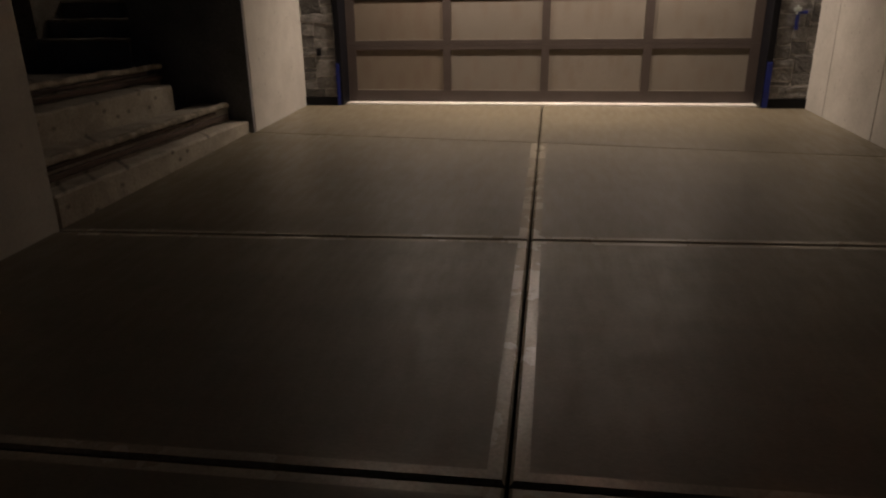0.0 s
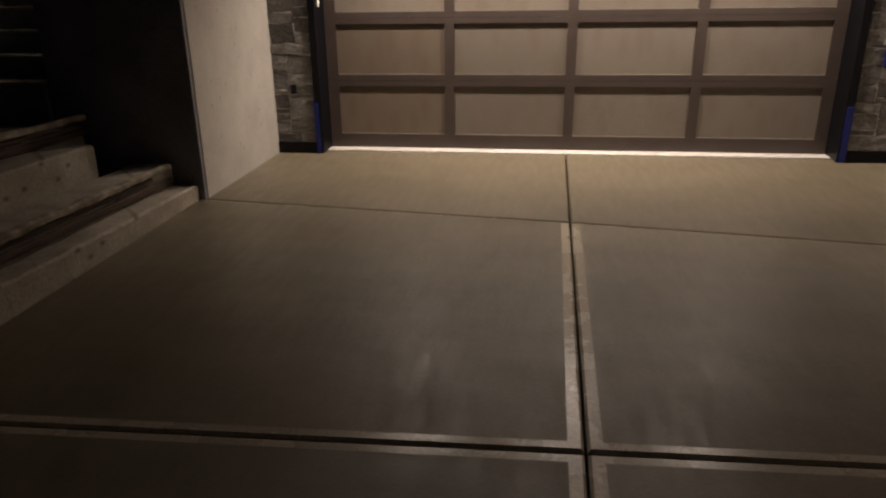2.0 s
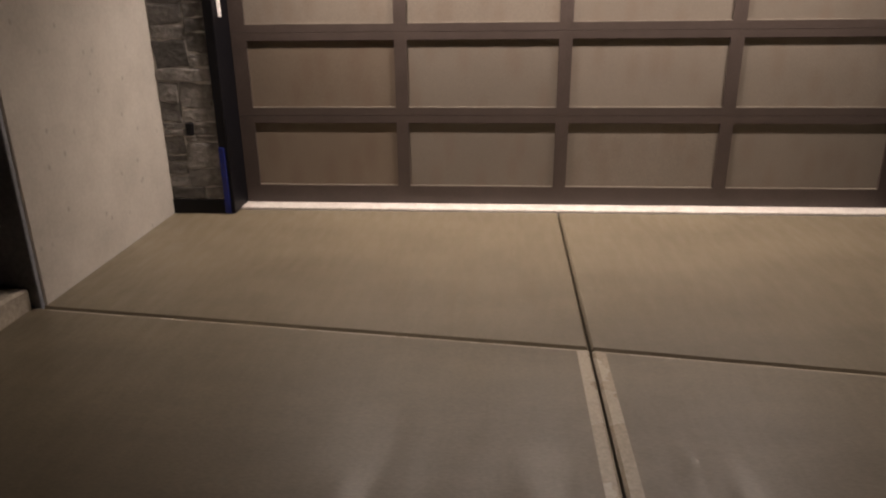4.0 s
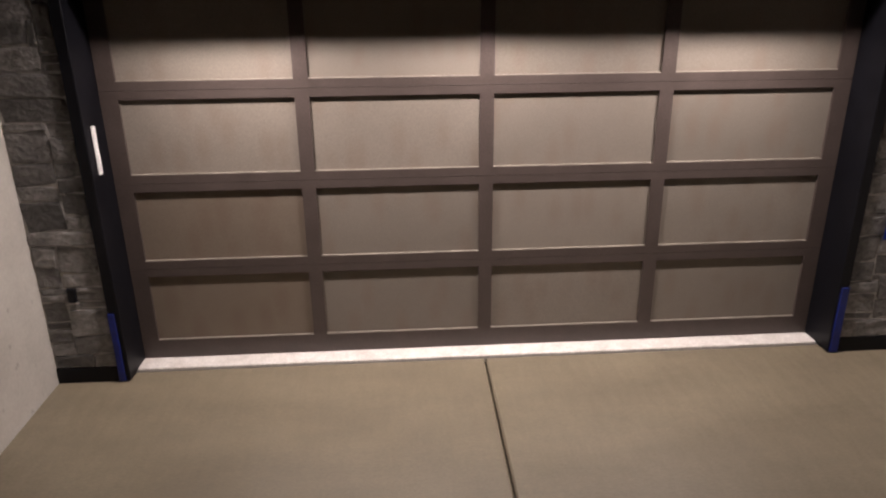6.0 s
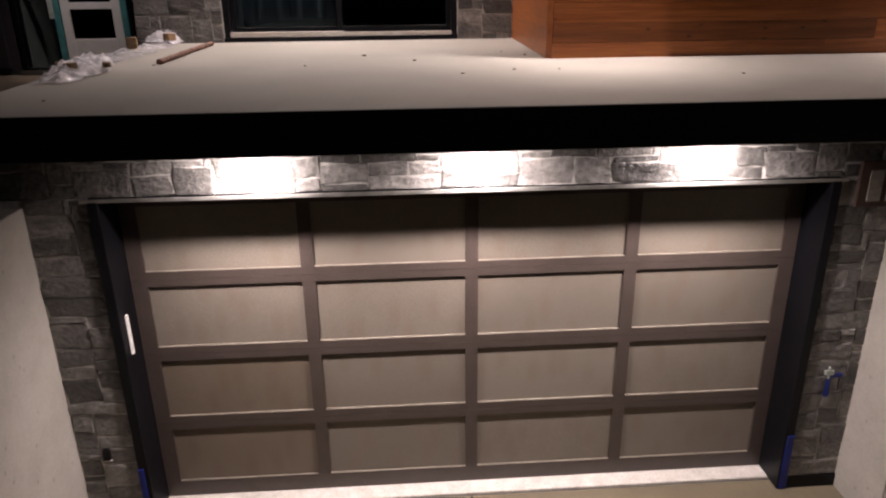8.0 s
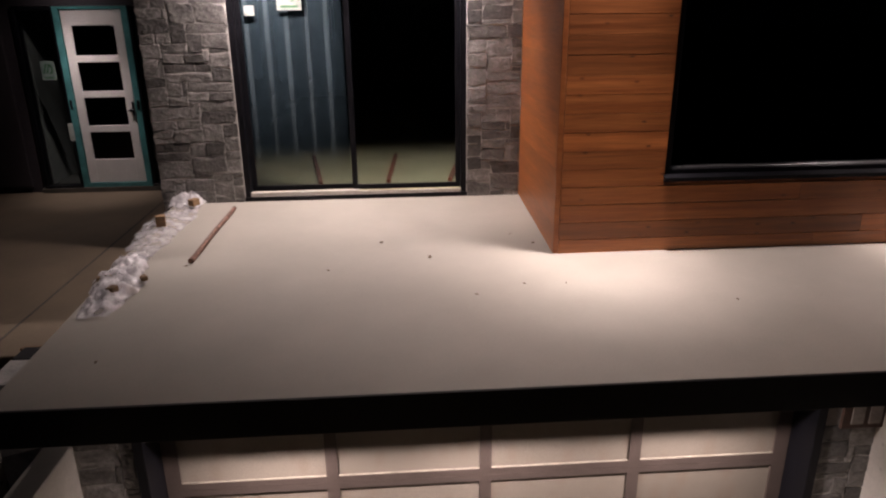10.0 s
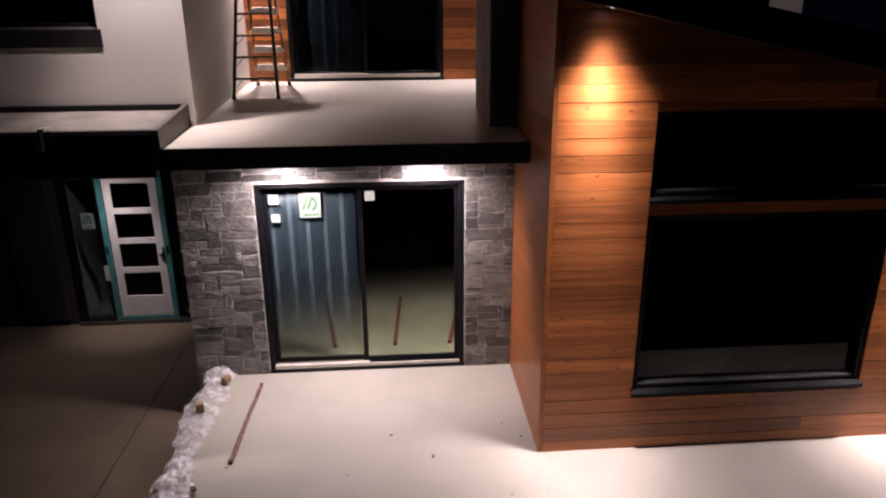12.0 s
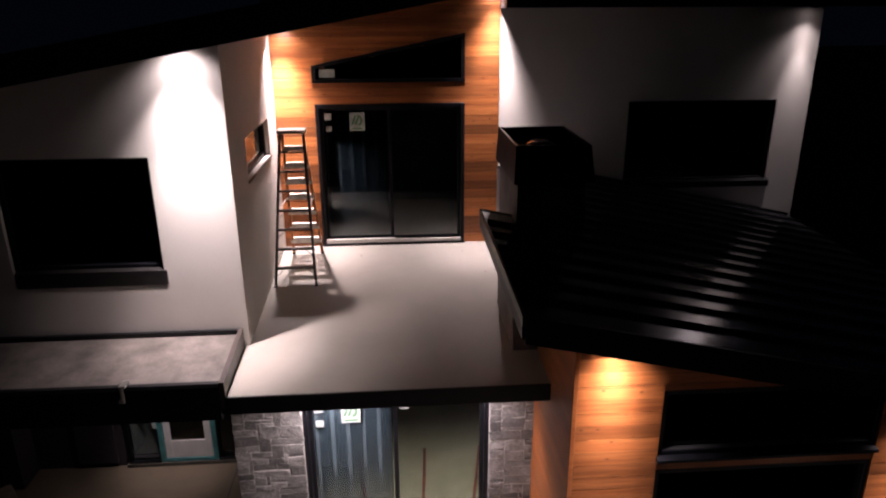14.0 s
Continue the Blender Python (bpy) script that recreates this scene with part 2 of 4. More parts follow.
def film_nodes():
    """Thin bluish sheet, see-through, with paler vertical stripes."""
    t = M_FILM.node_tree
    n, link = t.nodes, t.links.new
    b = n["Principled BSDF"]
    geo, sep, noi, wav, add, stripe, alp, ramp = [n.new("ShaderNode" + k) for k in ("NewGeometry", "SeparateXYZ", "TexNoise", "Math", "Math", "MapRange", "MapRange", "ValToRGB")]
    link(geo.outputs["Position"], sep.inputs[0])
    mp = n.new("ShaderNodeMapping")
    mp.inputs["Scale"].default_value = (3.0, 3.0, 0.12)
    link(geo.outputs["Position"], mp.inputs["Vector"])
    noi.inputs["Scale"].default_value = 1.0
    noi.inputs["Detail"].default_value = 3
    link(mp.outputs[0], noi.inputs["Vector"])
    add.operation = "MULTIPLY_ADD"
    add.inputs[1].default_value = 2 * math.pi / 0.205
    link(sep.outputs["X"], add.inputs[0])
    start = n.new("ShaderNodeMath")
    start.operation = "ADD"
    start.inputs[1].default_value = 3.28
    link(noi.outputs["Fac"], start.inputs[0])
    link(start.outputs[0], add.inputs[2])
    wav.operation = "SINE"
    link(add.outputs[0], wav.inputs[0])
    stripe.inputs["From Min"].default_value, stripe.inputs["From Max"].default_value = 0.62, 0.98
    link(wav.outputs[0], stripe.inputs["Value"])
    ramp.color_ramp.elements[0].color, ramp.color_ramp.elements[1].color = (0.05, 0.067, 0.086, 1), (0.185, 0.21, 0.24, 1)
    link(stripe.outputs["Result"], ramp.inputs["Fac"])
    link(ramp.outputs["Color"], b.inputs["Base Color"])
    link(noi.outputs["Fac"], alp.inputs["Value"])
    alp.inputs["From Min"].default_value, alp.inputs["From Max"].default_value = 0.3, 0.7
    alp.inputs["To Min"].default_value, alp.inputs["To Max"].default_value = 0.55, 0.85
    # Painted alpha fade: lets the lit floor take over towards the foot.
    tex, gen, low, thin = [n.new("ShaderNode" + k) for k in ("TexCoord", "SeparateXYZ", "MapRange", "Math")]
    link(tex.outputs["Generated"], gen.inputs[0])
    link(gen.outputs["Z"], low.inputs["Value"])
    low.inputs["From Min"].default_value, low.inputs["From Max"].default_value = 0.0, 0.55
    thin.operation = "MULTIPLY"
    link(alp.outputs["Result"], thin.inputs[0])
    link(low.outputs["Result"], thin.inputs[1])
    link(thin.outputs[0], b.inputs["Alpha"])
    b.inputs["Roughness"].default_value = 0.4


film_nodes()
M_FLOOR = material("plywood_subfloor", (0.60, 0.545, 0.33), 0.7, dark=(0.47, 0.43, 0.25), scale=2, fine=40, bump=0.1)
M_SILLMETAL = material("dull_metal_ledge", (0.32, 0.32, 0.33), 0.33, metal=0.9, scale=4, fine=50, bump=0.04)
M_SILLDARK = material("dark_bronze_sill", (0.035, 0.032, 0.031), 0.38, metal=0.3, scale=4, fine=50, bump=0.04)
# Drywall with unlit-room shade put into the colour; M_DRYWALL is the lighter copy.
M_ROOM = material("shaded_drywall", (0.09, 0.085, 0.08), 0.9, scale=2, fine=40, bump=0.0)
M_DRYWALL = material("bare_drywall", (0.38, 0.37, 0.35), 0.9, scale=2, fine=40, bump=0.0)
# Near-black stands in for unlit interiors: their darkness is put into the colour.
M_VOID = material("unlit_room_black", (0.02, 0.02, 0.022), 0.9, scale=2, fine=40, bump=0.0)
M_REDWOOD = material("red_lumber", (0.33, 0.09, 0.04), 0.6, scale=6, fine=40, bump=0.1)
M_GREEN = material("sticker_green", (0.12, 0.26, 0.13), 0.5, scale=9, fine=60, bump=0.0)
M_PAPER = material("sticker_white", (0.50, 0.54, 0.50), 0.55, scale=9, fine=60, bump=0.0)
M_SIGN = material("sign_board", (0.10, 0.055, 0.04), 0.6, scale=5, fine=40, bump=0.2)
M_BARS = material("sign_paint", (0.42, 0.37, 0.33), 0.6, scale=12, fine=60, bump=0.1)
M_LAMP = glow("downlight_lens", (1.0, 0.83, 0.72), 380.0)
M_LAMPWIDE = glow("wide_downlight_lens", (1.0, 0.83, 0.72), 330.0)
M_LAMPNARROW = glow("baffled_downlight_lens", (1.0, 0.83, 0.72), 8.0)
M_GROUND = material("dark_gravel_ground", (0.07, 0.065, 0.055), 0.95, scale=1.2, fine=30, bump=0.8, bump_dist=0.02)


# ---- small builders ----
def box_into(bm, lo, hi, bevel=0.0):
    x0, y0, z0 = lo
    x1, y1, z1 = hi
    made = bmesh.ops.create_cube(bm, size=1.0)["verts"]
    for v in made:
        v.co = Vector(((x0 + x1) / 2 + v.co.x * (x1 - x0), (y0 + y1) / 2 + v.co.y * (y1 - y0), (z0 + z1) / 2 + v.co.z * (z1 - z0)))
    if bevel:
        edges = list({e for v in made for e in v.link_edges})
        bmesh.ops.bevel(bm, geom=edges, offset=bevel, segments=1, affect="EDGES", clamp_overlap=True)
    return made


def boxes(*spans, bevel=0.0):
    bm = bmesh.new()
    for lo, hi in spans:
        box_into(bm, lo, hi, bevel)
    return bm


def prism(points, axis, a, b):
    """A slab: a polygon of (u, v) points drawn out along an axis from a to b. For x: (y, z); y: (x, z); z: (x, y)."""
    bm = bmesh.new()

    def put(u, v, w):
        return {"x": (w, u, v), "y": (u, w, v), "z": (u, v, w)}[axis]

    one = [bm.verts.new(put(u, v, a)) for u, v in points]
    two = [bm.verts.new(put(u, v, b)) for u, v in points]
    bm.faces.new(one)
    bm.faces.new(two[::-1])
    k = len(points)
    for i in range(k):
        bm.faces.new((one[i], two[i], two[(i + 1) % k], one[(i + 1) % k]))
    bmesh.ops.recalc_face_normals(bm, faces=bm.faces)
    return bm


def holed(axis, outer, hole, a, b):
    """One wall slab with an opening: outer and hole are (u0, u1, z0, z1); a and b its two faces along the axis."""
    bm = bmesh.new()

    def put(u, z, w):
        return (u, w, z) if axis == "y" else (w, u, z)

    rings = {}
    for w in (a, b):
        for k, (u0, u1, z0, z1) in enumerate((outer, hole)):
            rings[w, k] = [bm.verts.new(put(u, z, w)) for u, z in ((u0, z0), (u1, z0), (u1, z1), (u0, z1))]
    for i in range(4):
        j = (i + 1) % 4
        for w in (a, b):
            bm.faces.new((rings[w, 0][i], rings[w, 0][j], rings[w, 1][j], rings[w, 1][i]))
        for k in (0, 1):
            bm.faces.new((rings[a, k][i], rings[a, k][j], rings[b, k][j], rings[b, k][i]))
    bmesh.ops.recalc_face_normals(bm, faces=bm.faces)
    return bm


def bar_between(bm, p, q, w, d, up=(0, 0, 1)):
    """A squared bar from p to q, w wide and d deep."""
    p, q = Vector(p), Vector(q)
    along = (q - p).normalized()
    side = along.cross(Vector(up))
    if side.length < 1e-4:
        side = along.cross(Vector((1, 0, 0)))
    side.normalize()
    other = side.cross(along)
    vs = []
    for e in (p, q):
        vs.append([bm.verts.new(e + side * (sx * w / 2) + other * (sy * d / 2)) for sx, sy in ((-1, -1), (1, -1), (1, 1), (-1, 1))])
    for i in range(4):
        bm.faces.new((vs[0][i], vs[0][(i + 1) % 4], vs[1][(i + 1) % 4], vs[1][i]))
    bm.faces.new(vs[0][::-1])
    bm.faces.new(vs[1])


def mesh_of(name, bm, mat, *more):
    me = bpy.data.meshes.new(name)
    bmesh.ops.recalc_face_normals(bm, faces=bm.faces)
    bm.to_mesh(me)
    bm.free()
    for m in (mat, *more):
        me.materials.append(m)
    return me


def thing(name, label, category, at=(0, 0, 0), group="", kind=""):
    """An empty at a thing's base."""
    ob = new(name)
    ob.empty_display_size = 0.1
    ob.location = at
    return tagged(ob, label, category, group, kind)


def solid(name, bm, mat, label, category, group="", kind="", *more):
    return tagged(new(name, mesh_of(name, bm, mat, *more)), label, category, group, kind)


def part(name, bm, mat, parent, label="", *more):
    """One mesh under a thing or a part; the mesh is given in world metres."""
    ob = new(name, mesh_of(name, bm, mat, *more))
    ob.parent = parent
    if parent.parent is None:
        ob.matrix_parent_inverse = Matrix.Translation(-parent.location)
    return tagged(ob, label)


def piece(name, mesh, parent, matrix):
    ob = new(name, mesh)
    ob.parent = parent
    ob.matrix_basis = matrix
    return ob


def deck_z(y):
    return 3.205 + 0.044 * y


def balcony_z(y):
    return 6.22 + 0.056 * y


def drive_z(y):
    return 0.03 * y


def bay_roof_z(x, y):
    return 8.08 + 0.03 * (y - 0.35) - 0.215 * (x - 0.05)


def main_roof_z(x):
    return 10.17 + 0.18 * (x + 2.92)


# ---- downlights ----
def downlight(x, y, z, beams, lens, soft=0.05, colour=(1.0, 0.83, 0.72)):
    """A recessed lamp in a soffit: trim ring, lit lens and its beams, each (watts, degrees, blend, tilt towards the wall)."""
    top = thing("soffit_downlight", "round recessed soffit downlight, switched on", "downlight", (x, y, z), "soffit downlights")
    bm = bmesh.new()
    outer = [bm.verts.new((x + 0.06 * math.cos(a), y + 0.06 * math.sin(a), z - 0.008)) for a in np.linspace(0, 2 * math.pi, 20, False)]
    inner = [bm.verts.new((x + 0.044 * math.cos(a), y + 0.044 * math.sin(a), z - 0.012)) for a in np.linspace(0, 2 * math.pi, 20, False)]
    back = [bm.verts.new((x + 0.06 * math.cos(a), y + 0.06 * math.sin(a), z - 0.001)) for a in np.linspace(0, 2 * math.pi, 20, False)]
    for i in range(20):
        j = (i + 1) % 20
        bm.faces.new((outer[i], outer[j], inner[j], inner[i]))
        bm.faces.new((back[i], back[j], outer[j], outer[i]))
    ring = part("trim_ring", bm, M_FRAME, top)
    bm = bmesh.new()
    bm.faces.new([bm.verts.new((x + 0.044 * math.cos(a), y + 0.044 * math.sin(a), z - 0.0115)) for a in np.linspace(0, 2 * math.pi, 20, False)])
    part("lens", bm, lens, ring, "lit round lens")
    for watts, angle, blend, tilt in beams:
        lamp = bpy.data.lights.new("downlight_beam", "SPOT")
        lamp.energy, lamp.spot_size, lamp.spot_blend, lamp.shadow_soft_size, lamp.color = watts, radians(angle), blend, soft, colour
        new("downlight_beam", lamp).matrix_world = pose(x, y, z - 0.03, tilt, 0, 0)


# lamps that burn: garage soffit, balcony soffit, bay eave, upper roof; entry lamp added
for lx in (-1.47, 0.02, 1.52):
    downlight(lx, -0.53, 2.935, ((190, 126, 1.0, 2), (125, 160, 1.0, 34)), M_LAMPWIDE)
for lx in (-1.93, -0.30):
    downlight(lx, 2.64, 6.135, ((280, 143, 1.0, 12),), M_LAMP, 0.1)
for lx in (1.17, 4.75):
    downlight(lx, 1.04, bay_roof_z(lx, 1.04) - 0.215, ((440, 88, 1.0, -5), (16, 100, 1.0, 14), (800, 46, 1.0, 2), (700, 29, 1.0, 2)), M_LAMPNARROW, 0.11)
downlight(-3.33, 3.05, main_roof_z(-3.33) - 0.005, ((40, 130, 1.0, 36), (400, 82, 1.0, 6), (1050, 48, 1.0, 4)), M_LAMPNARROW)
downlight(-2.72, 6.42, main_roof_z(-2.72) - 0.005, ((30, 130, 1.0, 36), (380, 84, 1.0, -8), (400, 70, 1.0, 4), (900, 46, 1.0, 4)), M_LAMPNARROW)
downlight(0.66, 6.48, main_roof_z(0.66) - 0.005, ((26, 130, 1.0, 36), (310, 84, 1.0, -8), (300, 70, 1.0, 4), (850, 44, 1.0, 3)), M_LAMPNARROW)
downlight(5.85, 6.53, 10.49, ((20, 90, 1.0, 0), (210, 40, 1.0, 0), (30, 140, 1.0, -30)), M_LAMPNARROW)
# Entry lamp has no visible source; added to brighten door, sidelights and landing.
downlight(-5.0, 5.25, 6.12, ((165, 52, 1.0, 15), (30, 120, 1.0, 14), (34, 110, 1.0, -36)), M_LAMPNARROW)

# ---- ground and driveway ----
bm = bmesh.new()
bmesh.ops.create_grid(bm, x_segments=2, y_segments=2, size=200)
for v in bm.verts:
    v.co.z = -0.45
solid("ground", bm, M_GROUND, "dark unlit gravel ground round the house", "ground", "", "structure")

driveway = solid("driveway", boxes(((-3.05, -14, -0.62), (3.2, 0.0, -0.43))), M_JOINT, "brushed concrete driveway with tooled joints", "driveway", "", "structure")


def joint_y(n, x):
    return (-0.15, -2.2 - (0.105 if x < 0 else 0.127) * x, -4.77 + 0.042 * x, -6.87 + 0.01 * x, -9.4, -12.0)[n]


def slab(n, left):
    """One cast panel: brushed middle, smooth trowelled border along its joints, rounded edges."""
    side_x = -3.03 if left else 3.0
    ya, yb = n + 1, n
    g, r, band = 0.006, 0.012, (0.048 if n else 0.008)
    bl, br = (0.0 if left else band), (band if left else 0.0)
    bb, bt = (0.042 if n else 0.012), (0.042 if n > 1 else 0.012 if n else 0.0)

    def corner(u, v, inset_x0, inset_x1, inset_y0, inset_y1):
        yy = joint_y(ya if v == 0 else yb, 0)
        mid = -0.012 + 0.0085 * yy
        x = (side_x if left else mid + 0.006) + inset_x0 if u == 0 else (mid - 0.006 if left else side_x) - inset_x1
        y = joint_y(ya, x) + g + inset_y0 if v == 0 else joint_y(yb, x) - g - inset_y1
        return x, y

    bm = bmesh.new()
    rings = []
    for ins, z in (((0, 0, 0, 0), -0.10), ((0, 0, 0, 0), -r), ((r, r, r, r), 0.0), ((r + bl, r + br, r + bb, r + bt), 0.0)):
        ring = []
        for u, v in ((0, 0), (1, 0), (1, 1), (0, 1)):
            x, y = corner(u, v, *ins)
            ring.append(bm.verts.new((x, y, drive_z(y) + z)))
        rings.append(ring)
    for k in range(3):
        for i in range(4):
            f = bm.faces.new((rings[k][i], rings[k][(i + 1) % 4], rings[k + 1][(i + 1) % 4], rings[k + 1][i]))
            f.material_index = 1 if k and n else 0
    bm.faces.new(rings[3])
    part("slab", bm, M_BROOM, driveway, "", M_TROWEL)


for n in range(5):
    slab(n, True)
    slab(n, False)

# ---- concrete retaining walls beside the drive ----
solid("wall_retaining_west", boxes(((-3.11, -1.87, -0.5), (-2.915, -0.2, 2.51)), bevel=0.008), M_CAST, "pale cast concrete retaining wall with bug holes", "wall", "", "structure")
east = solid("wall_retaining_east", prism([(2.95, 0.0), (3.2, 0.0), (3.2, -9.0), (2.95, -9.0)], "z", -0.5, 2.51), M_CAST, "pale cast concrete retaining wall with form joints", "wall", "", "structure")
edges = (0.0, -0.78, -1.95, -3.15, -4.35, -5.55, -6.75, -7.95, -9.0)
for a, b in zip(edges, edges[1:]):
    part("panel", boxes(((2.922, b + 0.006, drive_z(b) - 0.05), (2.955, a - 0.006, 2.505)), bevel=0.006), M_CAST, east)
solid("wall_steps_end", boxes(((-3.3, -9.0, -0.5), (-2.972, -4.87, 1.9)), bevel=0.01), M_CAST, "cast concrete wall at the end of the steps", "wall", "", "structure")
# Thin front sheet added to darken the end of the pale retaining wall.
solid("wall_stair_cross", boxes(((-4.12, -1.86, -0.5), (-3.14, -1.66, 2.5)), ((-4.12, -1.905, -0.5), (-2.922, -1.873, 2.5)), bevel=0.004), M_DARKCAST, "concrete stair wall with deep shade put into its colour", "wall", "", "structure")
solid("wall_stair_side", prism([(-1.65, -0.5), (0.58, -0.5), (0.58, 2.55), (0.3, 2.4), (-1.65, 1.2)], "x", -3.74, -3.58), M_STEP, "pale concrete stair side wall", "wall", "", "structure")
solid("wall_stair_west", prism([(-1.9, -0.5), (0.59, -0.5), (0.59, 2.7), (-1.9, 1.75)], "x", -5.36, -5.153), M_STEP, "dim concrete wall on the far side of the stair", "wall", "", "structure")

# garden steps: broad treads that rise away from the drive, then a flight up to the entry
steps = thing("concrete_steps", "rough concrete steps with timber form boards", "steps", (-3.5, -3.4, -0.1))
for k, (xa, xb, ztop, y1) in enumerate(((-3.17, -2.97, 0.068, -1.91), (-3.49, -3.17, 0.235, -1.91), (-3.80, -3.49, 0.47, -2.36), (-6.4, -3.80, 0.545, -2.03))):
    bm = bmesh.new()
    box_into(bm, (xa, -4.86, -0.45), (xb - 0.002, y1, ztop), 0.015)
    bmesh.ops.subdivide_edges(bm, edges=[e for e in bm.edges if abs(e.verts[0].co.y - e.verts[1].co.y) > 1], cuts=24, use_grid_fill=True)
    for v in bm.verts:
        v.co += 0.012 * Vector(noise.noise_vector(v.co * 7.0))
    part("step", bm, M_STEP, steps)
for x, z, y1 in ((-3.165, 0.125, -2.0), (-3.79, 0.51, -2.05)):
    part("form_board", boxes(((x, -4.86, z - 0.025), (x + 0.03, y1, z + 0.02)), bevel=0.004), M_FORMDARK, steps, "rough dark timber form board")
    part("form_lath", boxes(((x, -4.86, z + 0.045), (x + 0.022, y1 - 0.25, z + 0.075)), bevel=0.004), M_FORMDARK, steps, "rough dark timber lath")
    bm = boxes(((x - 0.01, -4.86, z + 0.085), (x + 0.05, y1, z + 0.135)), bevel=0.012)
    bmesh.ops.subdivide_edges(bm, edges=[e for e in bm.edges if abs(e.verts[0].co.y - e.verts[1].co.y) > 1], cuts=40, use_grid_fill=True)
    for v in bm.verts:
        v.co += 0.014 * Vector(noise.noise_vector(v.co * 9.0))
    part("nosing", bm, M_NOSING, steps, "chipped concrete nosing")
flight = thing("concrete_stair", "concrete stair flight up to the entry landing, toned as shaded", "stairs", (-4.6, -1.5, 0.6))
for k in range(11):
    y0, zt = -1.94 + 0.25 * k, 0.875 + 0.186 * k
    # Risers carry the shade tone; the paler treads stand out as if lit.
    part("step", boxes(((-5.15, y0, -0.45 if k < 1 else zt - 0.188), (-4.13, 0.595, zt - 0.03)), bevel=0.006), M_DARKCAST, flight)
    bm = boxes(((-5.15, y0 - 0.02, zt - 0.028), (-4.13, min(y0 + 0.245, 0.59), zt)), bevel=0.008)
    bmesh.ops.subdivide_edges(bm, edges=[e for e in bm.edges if abs(e.verts[0].co.x - e.verts[1].co.x) > 0.5], cuts=16, use_grid_fill=True)
    for v in bm.verts:
        v.co += 0.012 * Vector(noise.noise_vector(v.co * 8.0))
    part("nosing", bm, M_STEP, flight, "chipped pale concrete tread")
# form timber beside the landing
boards = thing("form_timber", "brown timber form boards beside the landing", "timber", (-3.4, 0.5, 2.4))
part("board", boxes(((-3.57, 0.52, 2.3), (-3.2, 0.57, 2.88)), bevel=0.004), M_FORM, boards)
part("cleat", boxes(((-3.57, 0.30, 2.45), (-3.52, 0.518, 2.86)), bevel=0.004), M_FORM, boards)

# ---- garage front ----
garage = solid("wall_garage", prism([(-3.4, -0.5), (-2.5, -0.5), (-2.5, 2.565), (2.5, 2.565), (2.5, -0.5), (3.6, -0.5), (3.6, 3.0), (-3.4, 3.0)], "y", -0.254, 0.1),
               M_MORTAR, "garage front wall faced with dark ledgestone", "wall", "", "structure")
solid("wall_garage_back", boxes(((-3.4, 0.12, -0.5), (7.0, 0.3, 3.0))), M_VOID, "closed wall behind the garage door", "wall", "", "structure")
for s, n in ((-1, "door_jamb_west"), (1, "door_jamb_east")):
    jamb = solid(n, boxes(((min(s * 2.435, s * 2.505), -0.285, 0.0), (max(s * 2.435, s * 2.505), 0.075, 2.535)), bevel=0.004), M_FRAME, "black metal garage door jamb", "door jamb", "", "structure")
    edge = 2.464 if s < 0 else 2.448
    film = boxes(((min(s * edge, s * 2.508), -0.292, 0.0), (max(s * edge, s * 2.508), -0.235, 0.5)), bevel=0.004)
    solid("masking_film", film, M_BLUE, "blue masking film on the foot of the jamb", "masking film")
solid("door_head", boxes(((-2.5, -0.262, 2.532), (2.5, 0.07, 2.562)), bevel=0.004), M_FRAME, "black metal head trim over the garage door", "trim", "", "structure")
solid("drip_edge", boxes(((-2.55, -0.276, 2.532), (2.55, -0.264, 2.558)), bevel=0.002), M_ALU, "bright metal drip edge under the stone", "trim", "", "structure")
solid("door_sill", boxes(((-2.47, -0.145, -0.05), (2.47, 0.06, 0.012)), bevel=0.008), M_SILL, "pale worn concrete door sill", "sill", "", "structure")
for s, n in ((-1, "baseboard_west"), (1, "baseboard_east")):
    solid(n, boxes(((min(s * 2.51, s * 2.94), -0.27, -0.03), (max(s * 2.51, s * 2.94), -0.2, 0.1))), M_FRAME, "black base flashing under the stone", "trim", "", "structure")

# sectional door
door = thing("garage_door", "brown sectional garage door with sixteen frosted panels", "garage door", (0, 0.03, 0.02))
PX0, PW, PG = -2.32, 1.09, 0.0933
for r in range(4):
    z0, z1 = 0.15 + 0.597 * r, 0.15 + 0.597 * r + 0.485
    lo, hi = (0.014 if r == 0 else z0 - 0.056), (2.49 if r == 3 else z0 + 0.597 - 0.058)
    bm = bmesh.new()
    box_into(bm, (-2.432, 0.0, lo), (2.432, 0.05, z0))
    box_into(bm, (-2.432, 0.0, z1), (2.432, 0.05, hi))
    box_into(bm, (-2.432, 0.0, z0), (PX0, 0.05, z1))
    box_into(bm, (2.32, 0.0, z0), (2.432, 0.05, z1))
    for c in range(1, 4):
        x1 = PX0 + PW * c + PG * c
        box_into(bm, (x1 - PG, 0.0, z0), (x1, 0.05, z1))
    section = part("section", bm, M_RAIL, door)
    for c in range(4):
        xa = PX0 + (PW + PG) * c
        part("panel", boxes(((xa - 0.002, 0.018, z0 - 0.002), (xa + PW + 0.002, 0.034, z1 + 0.002))), M_PANELBROWN if c == 0 and r < 2 else M_PANEL, section, "frosted brown panel" if c == 0 and r < 2 else "frosted beige panel")
        part("bead", boxes(((xa, 0.003, z0), (xa + PW, 0.018, z0 + 0.006))), M_BEAD, section, "pale glazing bead")

# small fittings of the garage front
solid("door_pull", boxes(((-2.447, -0.19, 1.40), (-2.418, -0.165, 1.70)), ((-2.436, -0.2, 1.40), (-2.425, -0.155, 1.70)), bevel=0.004), M_WHITE, "white plastic strip on the black jamb", "door hardware")
